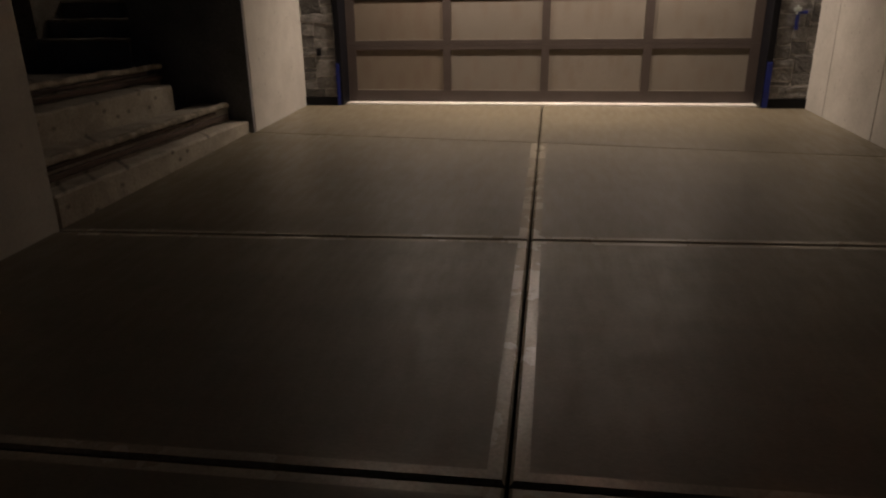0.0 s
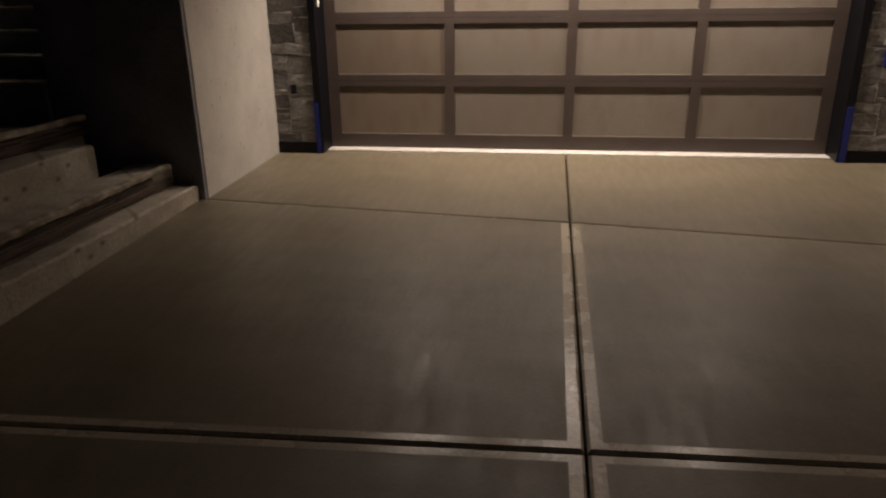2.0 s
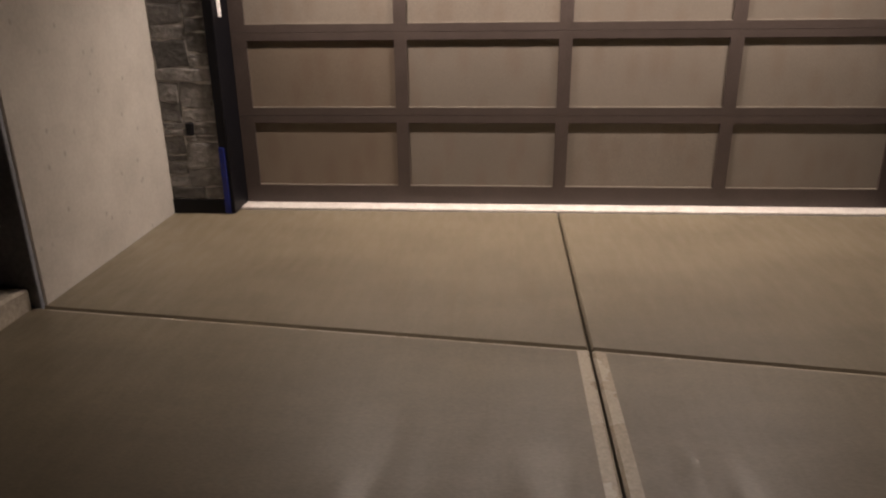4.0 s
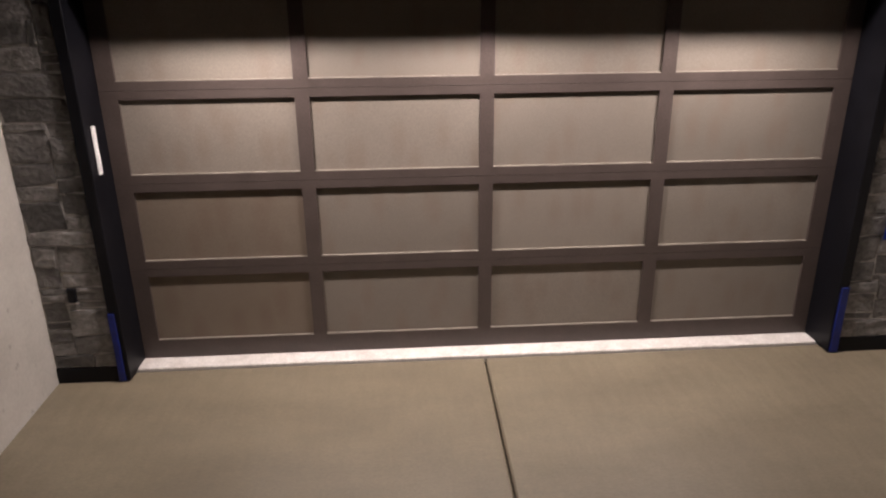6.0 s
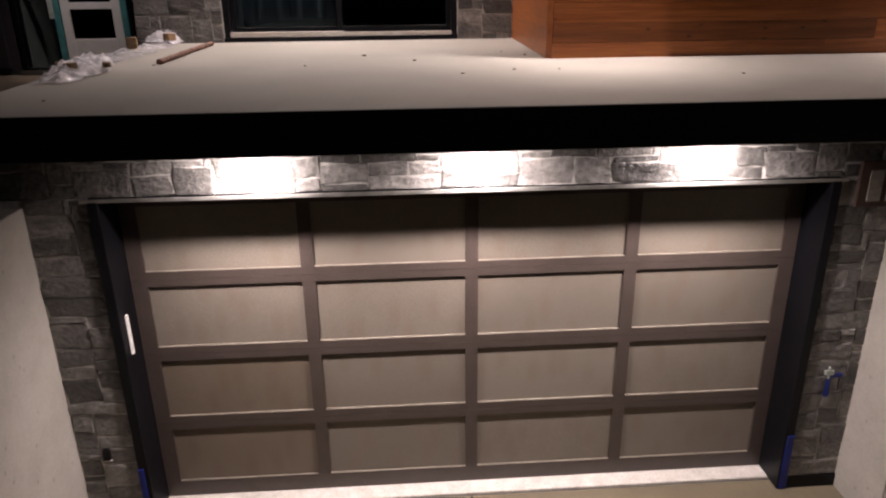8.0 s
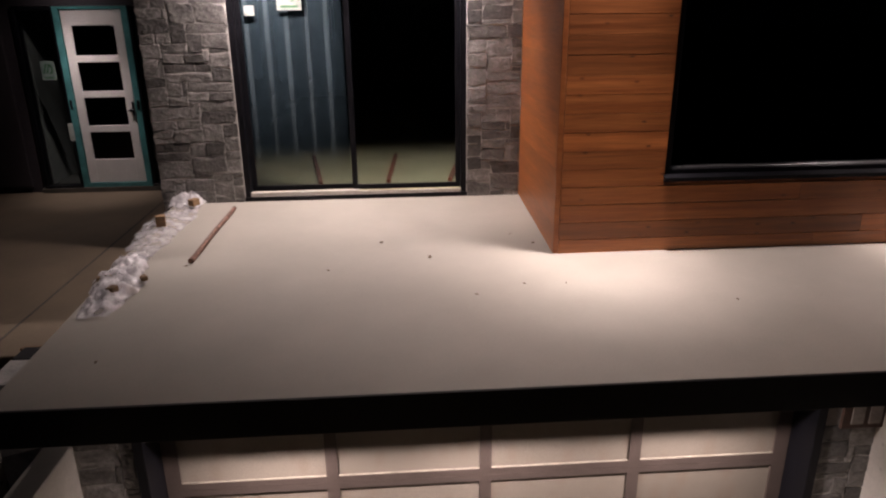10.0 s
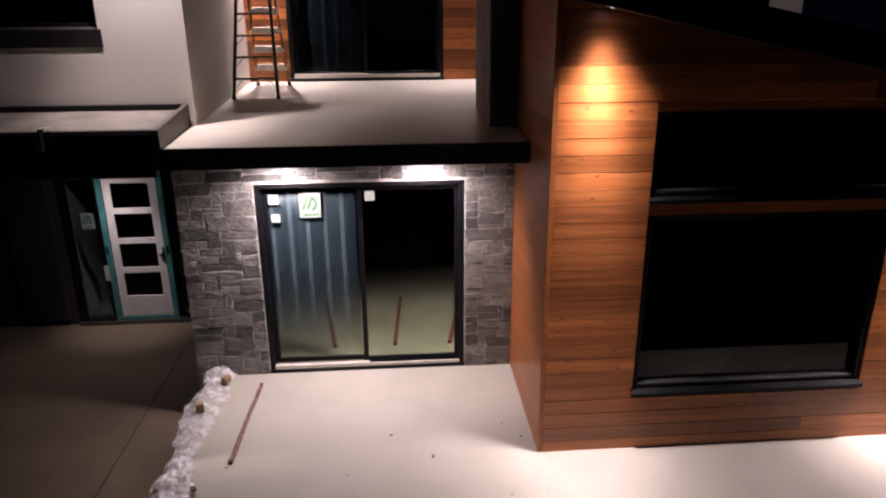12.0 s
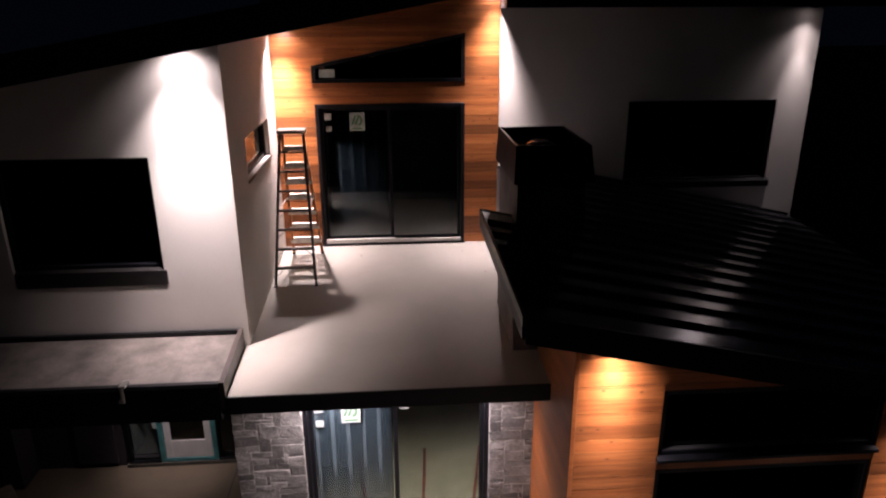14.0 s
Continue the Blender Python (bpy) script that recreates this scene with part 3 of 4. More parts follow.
box = thing("outlet_box", "black recessed outlet box in the stone", "outlet box", (-2.71, -0.27, 0.63))
part("box", boxes(((-2.735, -0.286, 0.585), (-2.685, -0.21, 0.675)), bevel=0.004), M_FRAME, box)
part("rim", boxes(((-2.745, -0.283, 0.575), (-2.675, -0.27, 0.583))), M_MORTAR, box)
tape = thing("tape_mark", "torn blue tape with a white tag on the stone", "tape", (2.70, -0.28, 0.95))
part("strip", boxes(((2.675, -0.292, 0.84), (2.71, -0.276, 1.03)), ((2.68, -0.291, 1.005), (2.79, -0.277, 1.04)), bevel=0.004), M_BLUE, tape)
part("tag", boxes(((2.645, -0.296, 1.03), (2.72, -0.281, 1.075)), ((2.668, -0.297, 1.0), (2.69, -0.282, 1.1)), bevel=0.006), M_PAPER, tape, "white torn tag")
sign = thing("house_sign", "dark wooden board with pale painted bars on the stone", "sign", (2.84, -0.3, 2.45))
sign_board = part("board", boxes(((2.60, -0.315, 2.36), (3.1, -0.288, 2.68)), bevel=0.006), M_SIGN, sign)
for bx in (2.665, 2.80, 2.935):
    part("bar", boxes(((bx, -0.323, 2.40), (bx + 0.10, -0.314, 2.62)), bevel=0.012), M_BARS, sign_board, "pale painted bar")

# ---- deck over the garage ----
bm = prism([(-0.87, deck_z(-0.87)), (3.25, deck_z(3.25)), (3.25, 3.0), (-0.87, 2.98)], "x", -3.05, 7.0)
solid("deck", bm, M_DECK, "pale smooth concrete roof deck over the garage", "deck", "", "structure")
solid("deck_fascia", boxes(((-3.09, -0.90, 2.935), (7.0, -0.872, deck_z(-0.87) + 0.012)), ((-3.09, -0.871, 2.935), (-3.052, 3.0, 3.14)), bevel=0.004), M_BLACK, "black metal deck fascia", "fascia", "", "structure")
solid("ceiling_garage_soffit", boxes(((-3.05, -0.868, 2.935), (7.0, -0.2, 2.972))), M_BLACK, "black soffit over the garage door", "soffit", "", "structure")

# entry landing at the foot of the deck
solid("entry_landing", boxes(((-9.0, 0.6, 2.5), (-3.1, 6.1, 2.78)), bevel=0.01), M_ENTRY, "dull brown concrete entry landing", "floor", "", "structure")
solid("landing_joint", prism([(-3.918, 0.62), (-3.942, 0.62), (-3.957, 5.89), (-3.933, 5.89)], "z", 2.778, 2.7825), M_JOINT, "dark saw-cut joint across the landing", "joint", "", "structure")
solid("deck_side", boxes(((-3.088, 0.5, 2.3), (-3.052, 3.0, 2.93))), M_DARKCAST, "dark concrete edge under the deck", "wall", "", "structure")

# ---- second storey: stone front with the patio slider ----
X0, X1, SZ0, SZ1 = -2.285, 0.158, 3.335, 5.775
second = solid("wall_second_front", holed("y", (-3.17, 1.0, 2.8, 6.2), (X0, X1, SZ0, SZ1), 3.0115, 3.3),
                M_MORTAR, "second-storey wall faced with grey ledgestone", "wall", "", "structure")
part("return_wall", boxes(((-3.17, 3.302, 2.6), (-2.95, 6.1, 6.2))), M_MORTAR, second)


def slider(y, xa, xb, za, zb, name, parent_label, glazing, track):
    """A two-panel sliding glass door: outer frame, sill, fixed and sliding sash, film and stickers."""
    d = thing(name, parent_label, "sliding door", ((xa + xb) / 2, y, za), "", "structure")
    w = 0.06
    part("outer_frame", boxes(((xa, y - 0.03, za), (xa + w, y + 0.14, zb)), ((xb - w, y - 0.03, za), (xb, y + 0.14, zb)), ((xa + w, y - 0.03, zb - w), (xb - w, y + 0.14, zb)), bevel=0.003), M_FRAME, d)
    part("sill", boxes(((xa - 0.01, y - 0.05, za), (xb + 0.01, y + 0.14, za + 0.05)), bevel=0.004), M_FRAME, d)
    part("sill_track", boxes(((xa + w, y - 0.045, za + 0.052), ((xa + xb) / 2 + 0.02, y + 0.02, za + track)), (((xa + xb) / 2 + 0.02, y - 0.045, za + 0.052), (xb - w, y - 0.02, za + track - 0.01)), bevel=0.003), M_SILL, d, "pale sill track")
    mid = (xa + xb) / 2 - 0.02
    for nm, a, b, yy in (("fixed_sash", xa + w, mid + 0.03, y + 0.075), ("sliding_sash", mid - 0.03, xb - w, y + 0.03)):
        s = 0.055
        z0, z1 = za + 0.09, zb - w - 0.002
        sash = part(nm, boxes(((a, yy, z0), (a + s, yy + 0.035, z1)), ((b - s, yy, z0), (b, yy + 0.035, z1)), ((a + s, yy, z0), (b - s, yy + 0.035, z0 + s)), ((a + s, yy, z1 - s), (b - s, yy + 0.035, z1)), bevel=0.002), M_FRAME, d)
        pane = part("pane", boxes(((a + s - 0.003, yy + 0.012, z0 + s - 0.003), (b - s + 0.003, yy + 0.018, z1 - s + 0.003))), glazing, sash)
        pane.visible_shadow = False
    return d


def sticker(name, x, z, w, h, y, green, label):
    st = thing(name, label, "sticker", (x + w / 2, y, z))
    sheet = part("sheet", boxes(((x, y - 0.002, z), (x + w, y, z + h))), M_PAPER, st)
    if green:
        bm = bmesh.new()
        for a in np.linspace(-1.35, 1.55, 10)[:-1]:
            c = Vector((x + w * 0.52, 0, z + h * 0.56))
            b = a + 0.34
            r0, r1 = w * 0.2, w * 0.34
            ring = [(r0, a), (r1, a), (r1, b), (r0, b)]
            bm.faces.new([bm.verts.new((c.x + r * math.cos(t), y - 0.0035, c.z + r * math.sin(t) * 1.1)) for r, t in ring])
        part("bow_mark", bm, M_GREEN, sheet)
        for k in (0.10, 0.32):
            part("stroke_mark", prism([(x + w * k, z + h * 0.34), (x + w * (k + 0.13), z + h * 0.34), (x + w * (k + 0.37), z + h * 0.86), (x + w * (k + 0.24), z + h * 0.86)], "y", y - 0.006, y - 0.0045), M_GREEN, sheet)
        part("text_bar", boxes(((x + w * 0.15, y - 0.004, z + h * 0.08), (x + w * 0.85, y - 0.0025, z + h * 0.16))), M_GREEN, sheet)
    return st


def hanging_film(x0, x1, y, z0, z1, name="hanging_film"):
    bm = bmesh.new()
    nx, rows = 56, []
    for zi in range(7):
        rows.append([])
        for i in range(nx + 1):
            u = i / nx
            x = x0 + (x1 - x0) * u
            d = 0.003 * math.sin(u * 38) + 0.004 * noise.noise((u * 9, zi * 0.4, 2.0))
            rows[-1].append(bm.verts.new((x, y + d, z0 + (z1 - z0) * zi / 6)))
    for a, b in zip(rows, rows[1:]):
        for i in range(nx):
            f = bm.faces.new((a[i], a[i + 1], b[i + 1], b[i]))
            f.smooth = True
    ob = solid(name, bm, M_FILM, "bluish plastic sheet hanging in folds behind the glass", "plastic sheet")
    so = ob.modifiers.new("thickness", "SOLIDIFY")
    so.thickness = 0.003
    return ob


slider(3.06, X0, X1, SZ0, SZ1, "door_patio", "black-framed two-panel sliding patio door, closed", M_GLASS, 0.1)
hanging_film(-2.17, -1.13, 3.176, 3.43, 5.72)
sticker("square_sticker", -2.145, 5.50, 0.12, 0.12, 3.128, False, "small white square sticker on the glass")
sticker("square_sticker", -2.125, 5.28, 0.10, 0.10, 3.128, False, "small white square sticker on the glass")
sticker("square_sticker", -1.02, 5.53, 0.12, 0.12, 3.083, False, "small white square sticker on the glass")
sticker("logo_sticker", -1.79, 5.33, 0.25, 0.30, 3.128, True, "pale square sticker with a green bow and strokes")


def room(name, x0, x1, y0, y1, z0, z1, floor_mat, wall_mat):
    """A closed dim room behind an opening."""
    solid("floor_" + name, boxes(((x0, y0, z0 - 0.1), (x1, y1, z0))), floor_mat, "bare subfloor inside the unfinished room", "floor", "", "structure")
    solid("wall_" + name, boxes(((x0 - 0.1, y0, z0), (x0, y1, z1)), ((x1, y0, z0), (x1 + 0.1, y1, z1)), ((x0, y1, z0), (x1, y1 + 0.1, z1))), wall_mat, "dim unfinished walls inside the room", "wall", "", "structure")
    solid("ceiling_" + name, boxes(((x0 - 0.1, y0, z1), (x1 + 0.1, y1 + 0.1, z1 + 0.1))), wall_mat, "dim unfinished ceiling", "ceiling", "", "structure")


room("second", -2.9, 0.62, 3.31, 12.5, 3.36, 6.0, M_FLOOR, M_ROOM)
for x, a in ((-1.52, -0.25), (-0.72, 0.1), (0.02, 0.3)):
    bm = bmesh.new()
    bar_between(bm, (x, 3.6, 3.385), (x + a, 5.2, 3.385), 0.05, 0.04)
    solid("floor_batten", bm, M_REDWOOD, "reddish timber batten lying on the subfloor", "batten", "battens on the floor")

# entry door in its recess
entry = solid("wall_entry", boxes(((-9.0, 5.99, 2.6), (-5.86, 6.2, 6.3)), ((-3.62, 5.99, 2.6), (-3.17, 6.2, 6.3)), ((-5.86, 5.99, 5.42), (-3.62, 6.2, 6.3)), ((-5.86, 5.99, 2.6), (-3.62, 6.2, 2.84))), M_WRAP, "dark unfinished entry wall", "wall", "", "structure")
beam = thing("timber_beam", "pale squared timber beam lying on the landing", "timber beam", (-7.1, 4.7, 2.78))
bm = bmesh.new()
bar_between(bm, (-6.74, 4.14, 2.842), (-7.75, 5.40, 2.842), 0.22, 0.12)
bmesh.ops.bevel(bm, geom=bm.edges[:], offset=0.012, segments=1, affect="EDGES")
part("squared_log", bm, M_FORMPALE, beam)
solid("wall_entry_side", boxes(((-7.75, 5.45, 2.78), (-7.45, 5.985, 6.1))), M_WRAP, "dull grey return wall beside the entry", "wall", "", "structure")
solid("wall_panel", boxes(((-6.72, 5.93, 2.88), (-6.05, 5.988, 6.0)), bevel=0.004), M_WRAP, "dull purple-grey sheathing panel beside the entry", "wall panel", "", "structure")
ed = thing("door_entry", "white four-light entry door in a teal primed frame", "door", (-4.8, 5.97, 2.85), "", "structure")
part("frame", boxes(((-5.30, 5.93, 2.85), (-5.215, 6.08, 5.41)), ((-4.375, 5.93, 2.85), (-4.29, 6.08, 5.41)), ((-5.215, 5.93, 5.37), (-4.375, 6.08, 5.41)), ((-5.215, 5.93, 2.85), (-4.375, 6.08, 2.915)), bevel=0.004), M_TEAL, ed, "teal primed door frame")
DX0, DX1 = -5.205, -4.385
lights_z = [(3.27 + 0.495 * k, 3.27 + 0.495 * k + 0.40) for k in range(4)]
spans = [((DX0, 5.95, 2.92), (DX0 + 0.12, 5.99, 5.365)), ((DX1 - 0.12, 5.95, 2.92), (DX1, 5.99, 5.365)), ((DX0 + 0.12, 5.95, 2.92), (DX1 - 0.12, 5.99, lights_z[0][0]))]
for k in range(4):
    top = lights_z[k + 1][0] if k < 3 else 5.365
    spans.append(((DX0 + 0.12, 5.95, lights_z[k][1]), (DX1 - 0.12, 5.99, top)))
leaf = part("leaf", boxes(*spans, bevel=0.003), M_WHITE, ed, "white door leaf")
for a, b in lights_z:
    part("pane", boxes(((DX0 + 0.118, 5.967, a - 0.002), (DX1 - 0.118, 5.975, b + 0.002))), M_DGLASS, leaf)
part("handle", boxes(((-4.47, 5.90, 3.96), (-4.40, 5.948, 3.99)), ((-4.42, 5.93, 3.9), (-4.395, 5.949, 4.1)), bevel=0.004), M_FRAME, ed, "black lever handle")
part("strike", boxes(((-5.28, 5.922, 4.0), (-5.25, 5.93, 4.14)), ((-4.35, 5.922, 3.98), (-4.31, 5.93, 4.12))), M_FRAME, ed)
side = thing("window_sidelight", "dark narrow sidelight beside the entry door", "window", (-5.58, 5.97, 2.85), "", "structure")
part("window_frame", boxes(((-5.86, 5.94, 2.88), (-5.81, 6.06, 5.41)), ((-5.335, 5.94, 2.88), (-5.302, 6.06, 5.41)), ((-5.81, 5.94, 5.36), (-5.335, 6.06, 5.41)), ((-5.86, 5.92, 2.842), (-5.302, 6.06, 2.88)), bevel=0.003), M_FRAME, side)
part("pane", boxes(((-5.812, 5.97, 2.882), (-5.333, 5.98, 5.362))), M_GLASS, side).visible_shadow = False
side = thing("window_sidelight", "dark narrow sidelight between the entry door and the stone", "window", (-3.95, 5.97, 2.85), "", "structure")
part("window_frame", boxes(((-4.288, 5.94, 2.88), (-4.255, 6.06, 5.41)), ((-3.67, 5.94, 2.88), (-3.62, 6.06, 5.41)), ((-4.255, 5.94, 5.36), (-3.67, 6.06, 5.41)), ((-4.288, 5.92, 2.842), (-3.62, 6.06, 2.88)), bevel=0.003), M_FRAME, side)
part("pane", boxes(((-4.257, 5.97, 2.882), (-3.668, 5.98, 5.362))), M_GLASS, side).visible_shadow = False
solid("threshold", boxes(((-5.9, 5.90, 2.78), (-3.6, 5.985, 2.848)), bevel=0.004), M_JOINT, "dull concrete door threshold strip", "threshold", "", "structure")
sticker("logo_sticker", -5.62, 4.42, 0.20, 0.26, 5.99, True, "pale square sticker with a green bow and strokes")
sticker("square_sticker", -5.37, 3.55, 0.1, 0.26, 5.935, False, "small white notice on the frame")
sticker("square_sticker", -4.55, 5.14, 0.07, 0.1, 5.963, False, "small white square sticker on the glass")
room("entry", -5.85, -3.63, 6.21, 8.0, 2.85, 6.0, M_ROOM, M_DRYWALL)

# ---- balcony over the slider ----
bm = prism([(2.19, balcony_z(2.19)), (6.75, balcony_z(6.75)), (6.75, 6.2), (2.19, 6.18)], "x", -2.97, 0.752)
solid("balcony", bm, M_DECK, "pale concrete balcony floor", "balcony", "", "structure")
solid("balcony_fascia", boxes(((-2.99, 2.16, 6.135), (0.75, 2.188, balcony_z(2.19) + 0.012)), bevel=0.004), M_BLACK, "black metal balcony fascia", "fascia", "", "structure")
solid("ceiling_balcony_soffit", boxes(((-3.2, 2.19, 6.135), (0.75, 3.06, 6.175))), M_BLACK, "black balcony soffit", "soffit", "", "structure")

# canopy over the entry
can = thing("entry_canopy", "dusty flat canopy roof with a black upstand over the entry", "canopy", (-5.5, 2.8, 6.2))
part("roof_sheet", prism([(2.25, 6.50), (3.33, 6.60), (3.33, 6.3), (2.25, 6.3)], "x", -9.0, -3.04), M_CANOPY, can)
part("end_upstand", prism([(2.18, 6.54), (3.33, 6.66), (3.33, 6.2), (2.18, 6.2)], "x", -3.038, -2.98), M_RAIL, can)
part("front_edge", prism([(2.15, 6.50), (2.165, 6.54), (2.22, 6.545), (2.249, 6.49), (2.249, 6.06), (2.19, 6.06), (2.15, 6.08)], "x", -9.0, -3.04), M_BLACK, can)
part("back_upstand", boxes(((-9.0, 3.28, 6.60), (-3.04, 3.328, 6.66))), M_BLACK, can)
part("bracket", boxes(((-4.10, 2.115, 6.36), (-4.06, 2.15, 6.57)), ((-4.10, 2.115, 6.545), (-4.03, 2.26, 6.58)), ((-4.13, 2.115, 6.36), (-4.09, 2.15, 6.40)), bevel=0.006), M_ALU, can)
solid("ceiling_entry", boxes(((-9.0, 2.26, 6.12), (-3.2, 6.1, 6.158))), M_BLACK, "black entry soffit", "soffit", "", "structure")

# ---- cedar bay ----
BX0, BX1, BY = 0.75, 5.65, 1.245
W = [(1.70, 4.13, 3.94, 5.80), (1.70, 4.13, 5.97, 6.77)]


def bay_top(x):
    return bay_roof_z(x, BY) - 0.22


core = boxes(((BX0 + 0.02, BY, 3.2), (1.70, BY + 0.2, 7.0)), ((4.13, BY, 3.2), (BX1, BY + 0.2, 6.25)), ((1.70, BY, 3.2), (4.13, BY + 0.2, 3.94)), ((1.70, BY, 5.80), (4.13, BY + 0.2, 5.97)), ((1.70, BY, 6.77), (4.13, BY + 0.2, 6.9)),
             ((BX0 + 0.02, BY + 0.2, 3.2), (BX0 + 0.2, 6.6, 7.7)))
top = prism([(BX0 + 0.02, 6.9), (4.13, 6.9), (4.13, bay_top(4.13)), (BX0 + 0.02, bay_top(BX0))], "y", BY, BY + 0.2)
bay = solid("wall_bay", core, M_CEDARSIDE, "projecting bay clad in stained cedar boards", "wall", "", "structure")
part("gable", top, M_CEDARSIDE, bay)
solid("wall_bay_back", boxes(((1.0, 3.4, 3.2), (BX1, 3.55, 6.5))), M_VOID, "black back sheet standing for the unlit bay interior", "wall", "", "structure")
solid("floor_bay", boxes(((0.96, BY + 0.2, 3.75), (BX1, 3.4, 3.85))), M_VOID, "floor inside the bay, blackened as unlit", "floor", "", "structure")
for k, (xa, xb, za, zb) in enumerate(W):
    win = thing("window_bay_lower" if k == 0 else "window_bay_upper", "large dark bay window in a black frame", "window", ((xa + xb) / 2, BY, za), "", "structure")
    f = 0.055
    part("window_frame", boxes(((xa, BY + 0.0, za), (xa + f, BY + 0.15, zb)), ((xb - f, BY + 0.0, za), (xb, BY + 0.15, zb)), ((xa + f, BY, za), (xb - f, BY + 0.15, za + f)), ((xa + f, BY, zb - f), (xb - f, BY + 0.15, zb)), bevel=0.003), M_FRAME, win)
    part("window_sill", prism([(BY - 0.075, za - 0.005), (BY + 0.06, za + 0.03), (BY + 0.06, za - 0.04), (BY - 0.075, za - 0.04)], "x", xa - 0.01, xb + 0.01), M_FRAME, win)
    part("inner_ledge", boxes(((xa + f, BY + 0.012, za + f + 0.002), (xb - f, BY + 0.078, za + f + 0.016)), bevel=0.003), M_SILLMETAL, win, "pale metal glazing ledge")
    part("pane", boxes(((xa + f - 0.002, BY + 0.08, za + f - 0.002), (xb - f + 0.002, BY + 0.088, zb - f + 0.002))), M_DGLASS, win)
sticker("square_sticker", 1.78, 4.02, 0.13, 0.12, BY + 0.095, False, "small white square sticker on the glass")

# bay roof: one sheet that falls to the east, with standing seams, fascia and soffit
roof = thing("bay_roof", "dark standing-seam metal roof over the cedar bay", "roof", (3.4, 3.5, 7.5))


def tilted(bm):
    for v in bm.verts:
        v.co.z += bay_roof_z(v.co.x, v.co.y)
    return bm


roof_sheet = part("sheet", tilted(boxes(((0.75, 0.36, -0.06), (5.95, 6.68, 0.0)), ((0.05, 0.36, -0.06), (0.75, 3.25, 0.0)))), M_ROOF, roof)
part("front_fascia", tilted(boxes(((0.05, 0.33, -0.24), (5.95, 0.358, 0.01)))), M_BLACK, roof)
part("rake_fascia", tilted(boxes(((0.02, 0.33, -0.085), (0.048, 3.25, 0.012)), ((0.05, 3.252, -0.085), (0.75, 3.28, 0.012)))), M_RAIL, roof)
part("rake_board", tilted(boxes(((0.024, 0.36, -0.215), (0.046, 3.25, -0.087)), ((0.05, 3.255, -0.215), (0.75, 3.277, -0.087)))), M_BLACK, roof)
part("soffit", tilted(boxes(((0.05, 0.36, -0.215), (5.95, 1.24, -0.19)), ((0.05, 1.24, -0.215), (0.74, 3.25, -0.19)))), M_BLACK, roof)
y = 0.75
while y < 6.6:
    part("seam", tilted(boxes(((0.06 if y < 3.2 else 0.76, y - 0.014, 0.002), (5.94, y + 0.014, 0.045)))), M_ROOF, roof_sheet)
    y += 0.41

chim = thing("chimney", "grey stone chimney shaft with a black covered top", "chimney", (0.85, 3.6, 6.4))
bm = boxes(((0.43, 2.97, 6.3), (1.25, 4.32, 8.62)))
bmesh.ops.subdivide_edges(bm, edges=bm.edges, cuts=9, use_grid_fill=True)
for v in bm.verts:
    v.co += 0.018 * Vector(noise.noise_vector(v.co * 4.2))
part("shaft", bm, M_STUCCOG, chim)
for k in range(4):
    low = [(0.38, 2.92), (1.34, 2.92), (1.34, 4.39), (0.38, 4.39)]
    high = [(0.40, 2.97), (1.28, 2.97), (1.28, 4.34), (0.40, 4.34)]
    (ax, ay), (bx, by), (cx, cy), (dx, dy) = low[k], low[(k + 1) % 4], high[(k + 1) % 4], high[k]
    nx, ny = ((0, 0.03), (-0.03, 0), (0, -0.03), (0.03, 0))[k]
    bm = bmesh.new()
    out = [bm.verts.new(q) for q in ((ax, ay, 8.56), (bx, by, 8.56), (cx, cy, 9.0), (dx, dy, 9.0))]
    inn = [bm.verts.new((v.co.x + nx, v.co.y + ny, v.co.z)) for v in out]
    bm.faces.new(out)
    bm.faces.new(inn[::-1])
    for a in range(4):
        bm.faces.new((out[a], inn[a], inn[(a + 1) % 4], out[(a + 1) % 4]))
    part("cover_side", bm, M_FRAME, chim, "black metal shroud side")
part("shaft_top", boxes(((0.44, 3.0, 8.625), (1.24, 4.3, 8.74)), bevel=0.01), M_FRAME, chim)
bm = bmesh.new()
bmesh.ops.create_cone(bm, cap_ends=True, segments=20, radius1=0.17, radius2=0.15, depth=0.14, matrix=pose(0.84, 3.75, 8.81))
flue = part("flue", bm, M_ALU, chim, "metal flue pipe")
bm = bmesh.new()
bmesh.ops.create_cone(bm, cap_ends=True, segments=20, radius1=0.185, radius2=0.11, depth=0.04, matrix=pose(0.84, 3.75, 8.902))
part("flue_cap", bm, M_ROOF, flue, "dull metal flue cap")

# ---- third storey ----
TY = 6.72
third = solid("wall_third_recess", boxes(((-3.0, TY, 6.3), (-2.27, TY + 0.2, 10.9)), ((0.188, TY, 6.3), (0.76, TY + 0.2, 10.9)), ((-2.27, TY, 9.03), (0.188, TY + 0.2, 9.36)), ((-2.27, TY, 10.2), (0.188, TY + 0.2, 10.9))), M_CEDARSIDE,
              "recessed balcony wall clad in stained cedar boards", "wall", "", "structure")
slider(TY - 0.02, -2.268, 0.188, 6.595, 9.03, "door_balcony", "black-framed two-panel sliding balcony door, closed", M_COATED, 0.115)
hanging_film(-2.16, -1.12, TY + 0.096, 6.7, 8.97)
sticker("square_sticker", -2.13, 8.76, 0.11, 0.11, TY + 0.048, False, "small white square sticker on the glass")
sticker("square_sticker", -2.11, 8.57, 0.09, 0.09, TY + 0.048, False, "small white square sticker on the glass")
sticker("logo_sticker", -1.72, 8.58, 0.25, 0.30, TY + 0.048, True, "pale square sticker with a green bow and strokes")
room("third", -2.9, 0.62, TY + 0.21, 9.6, 6.62, 9.3, M_FLOOR, M_DRYWALL)
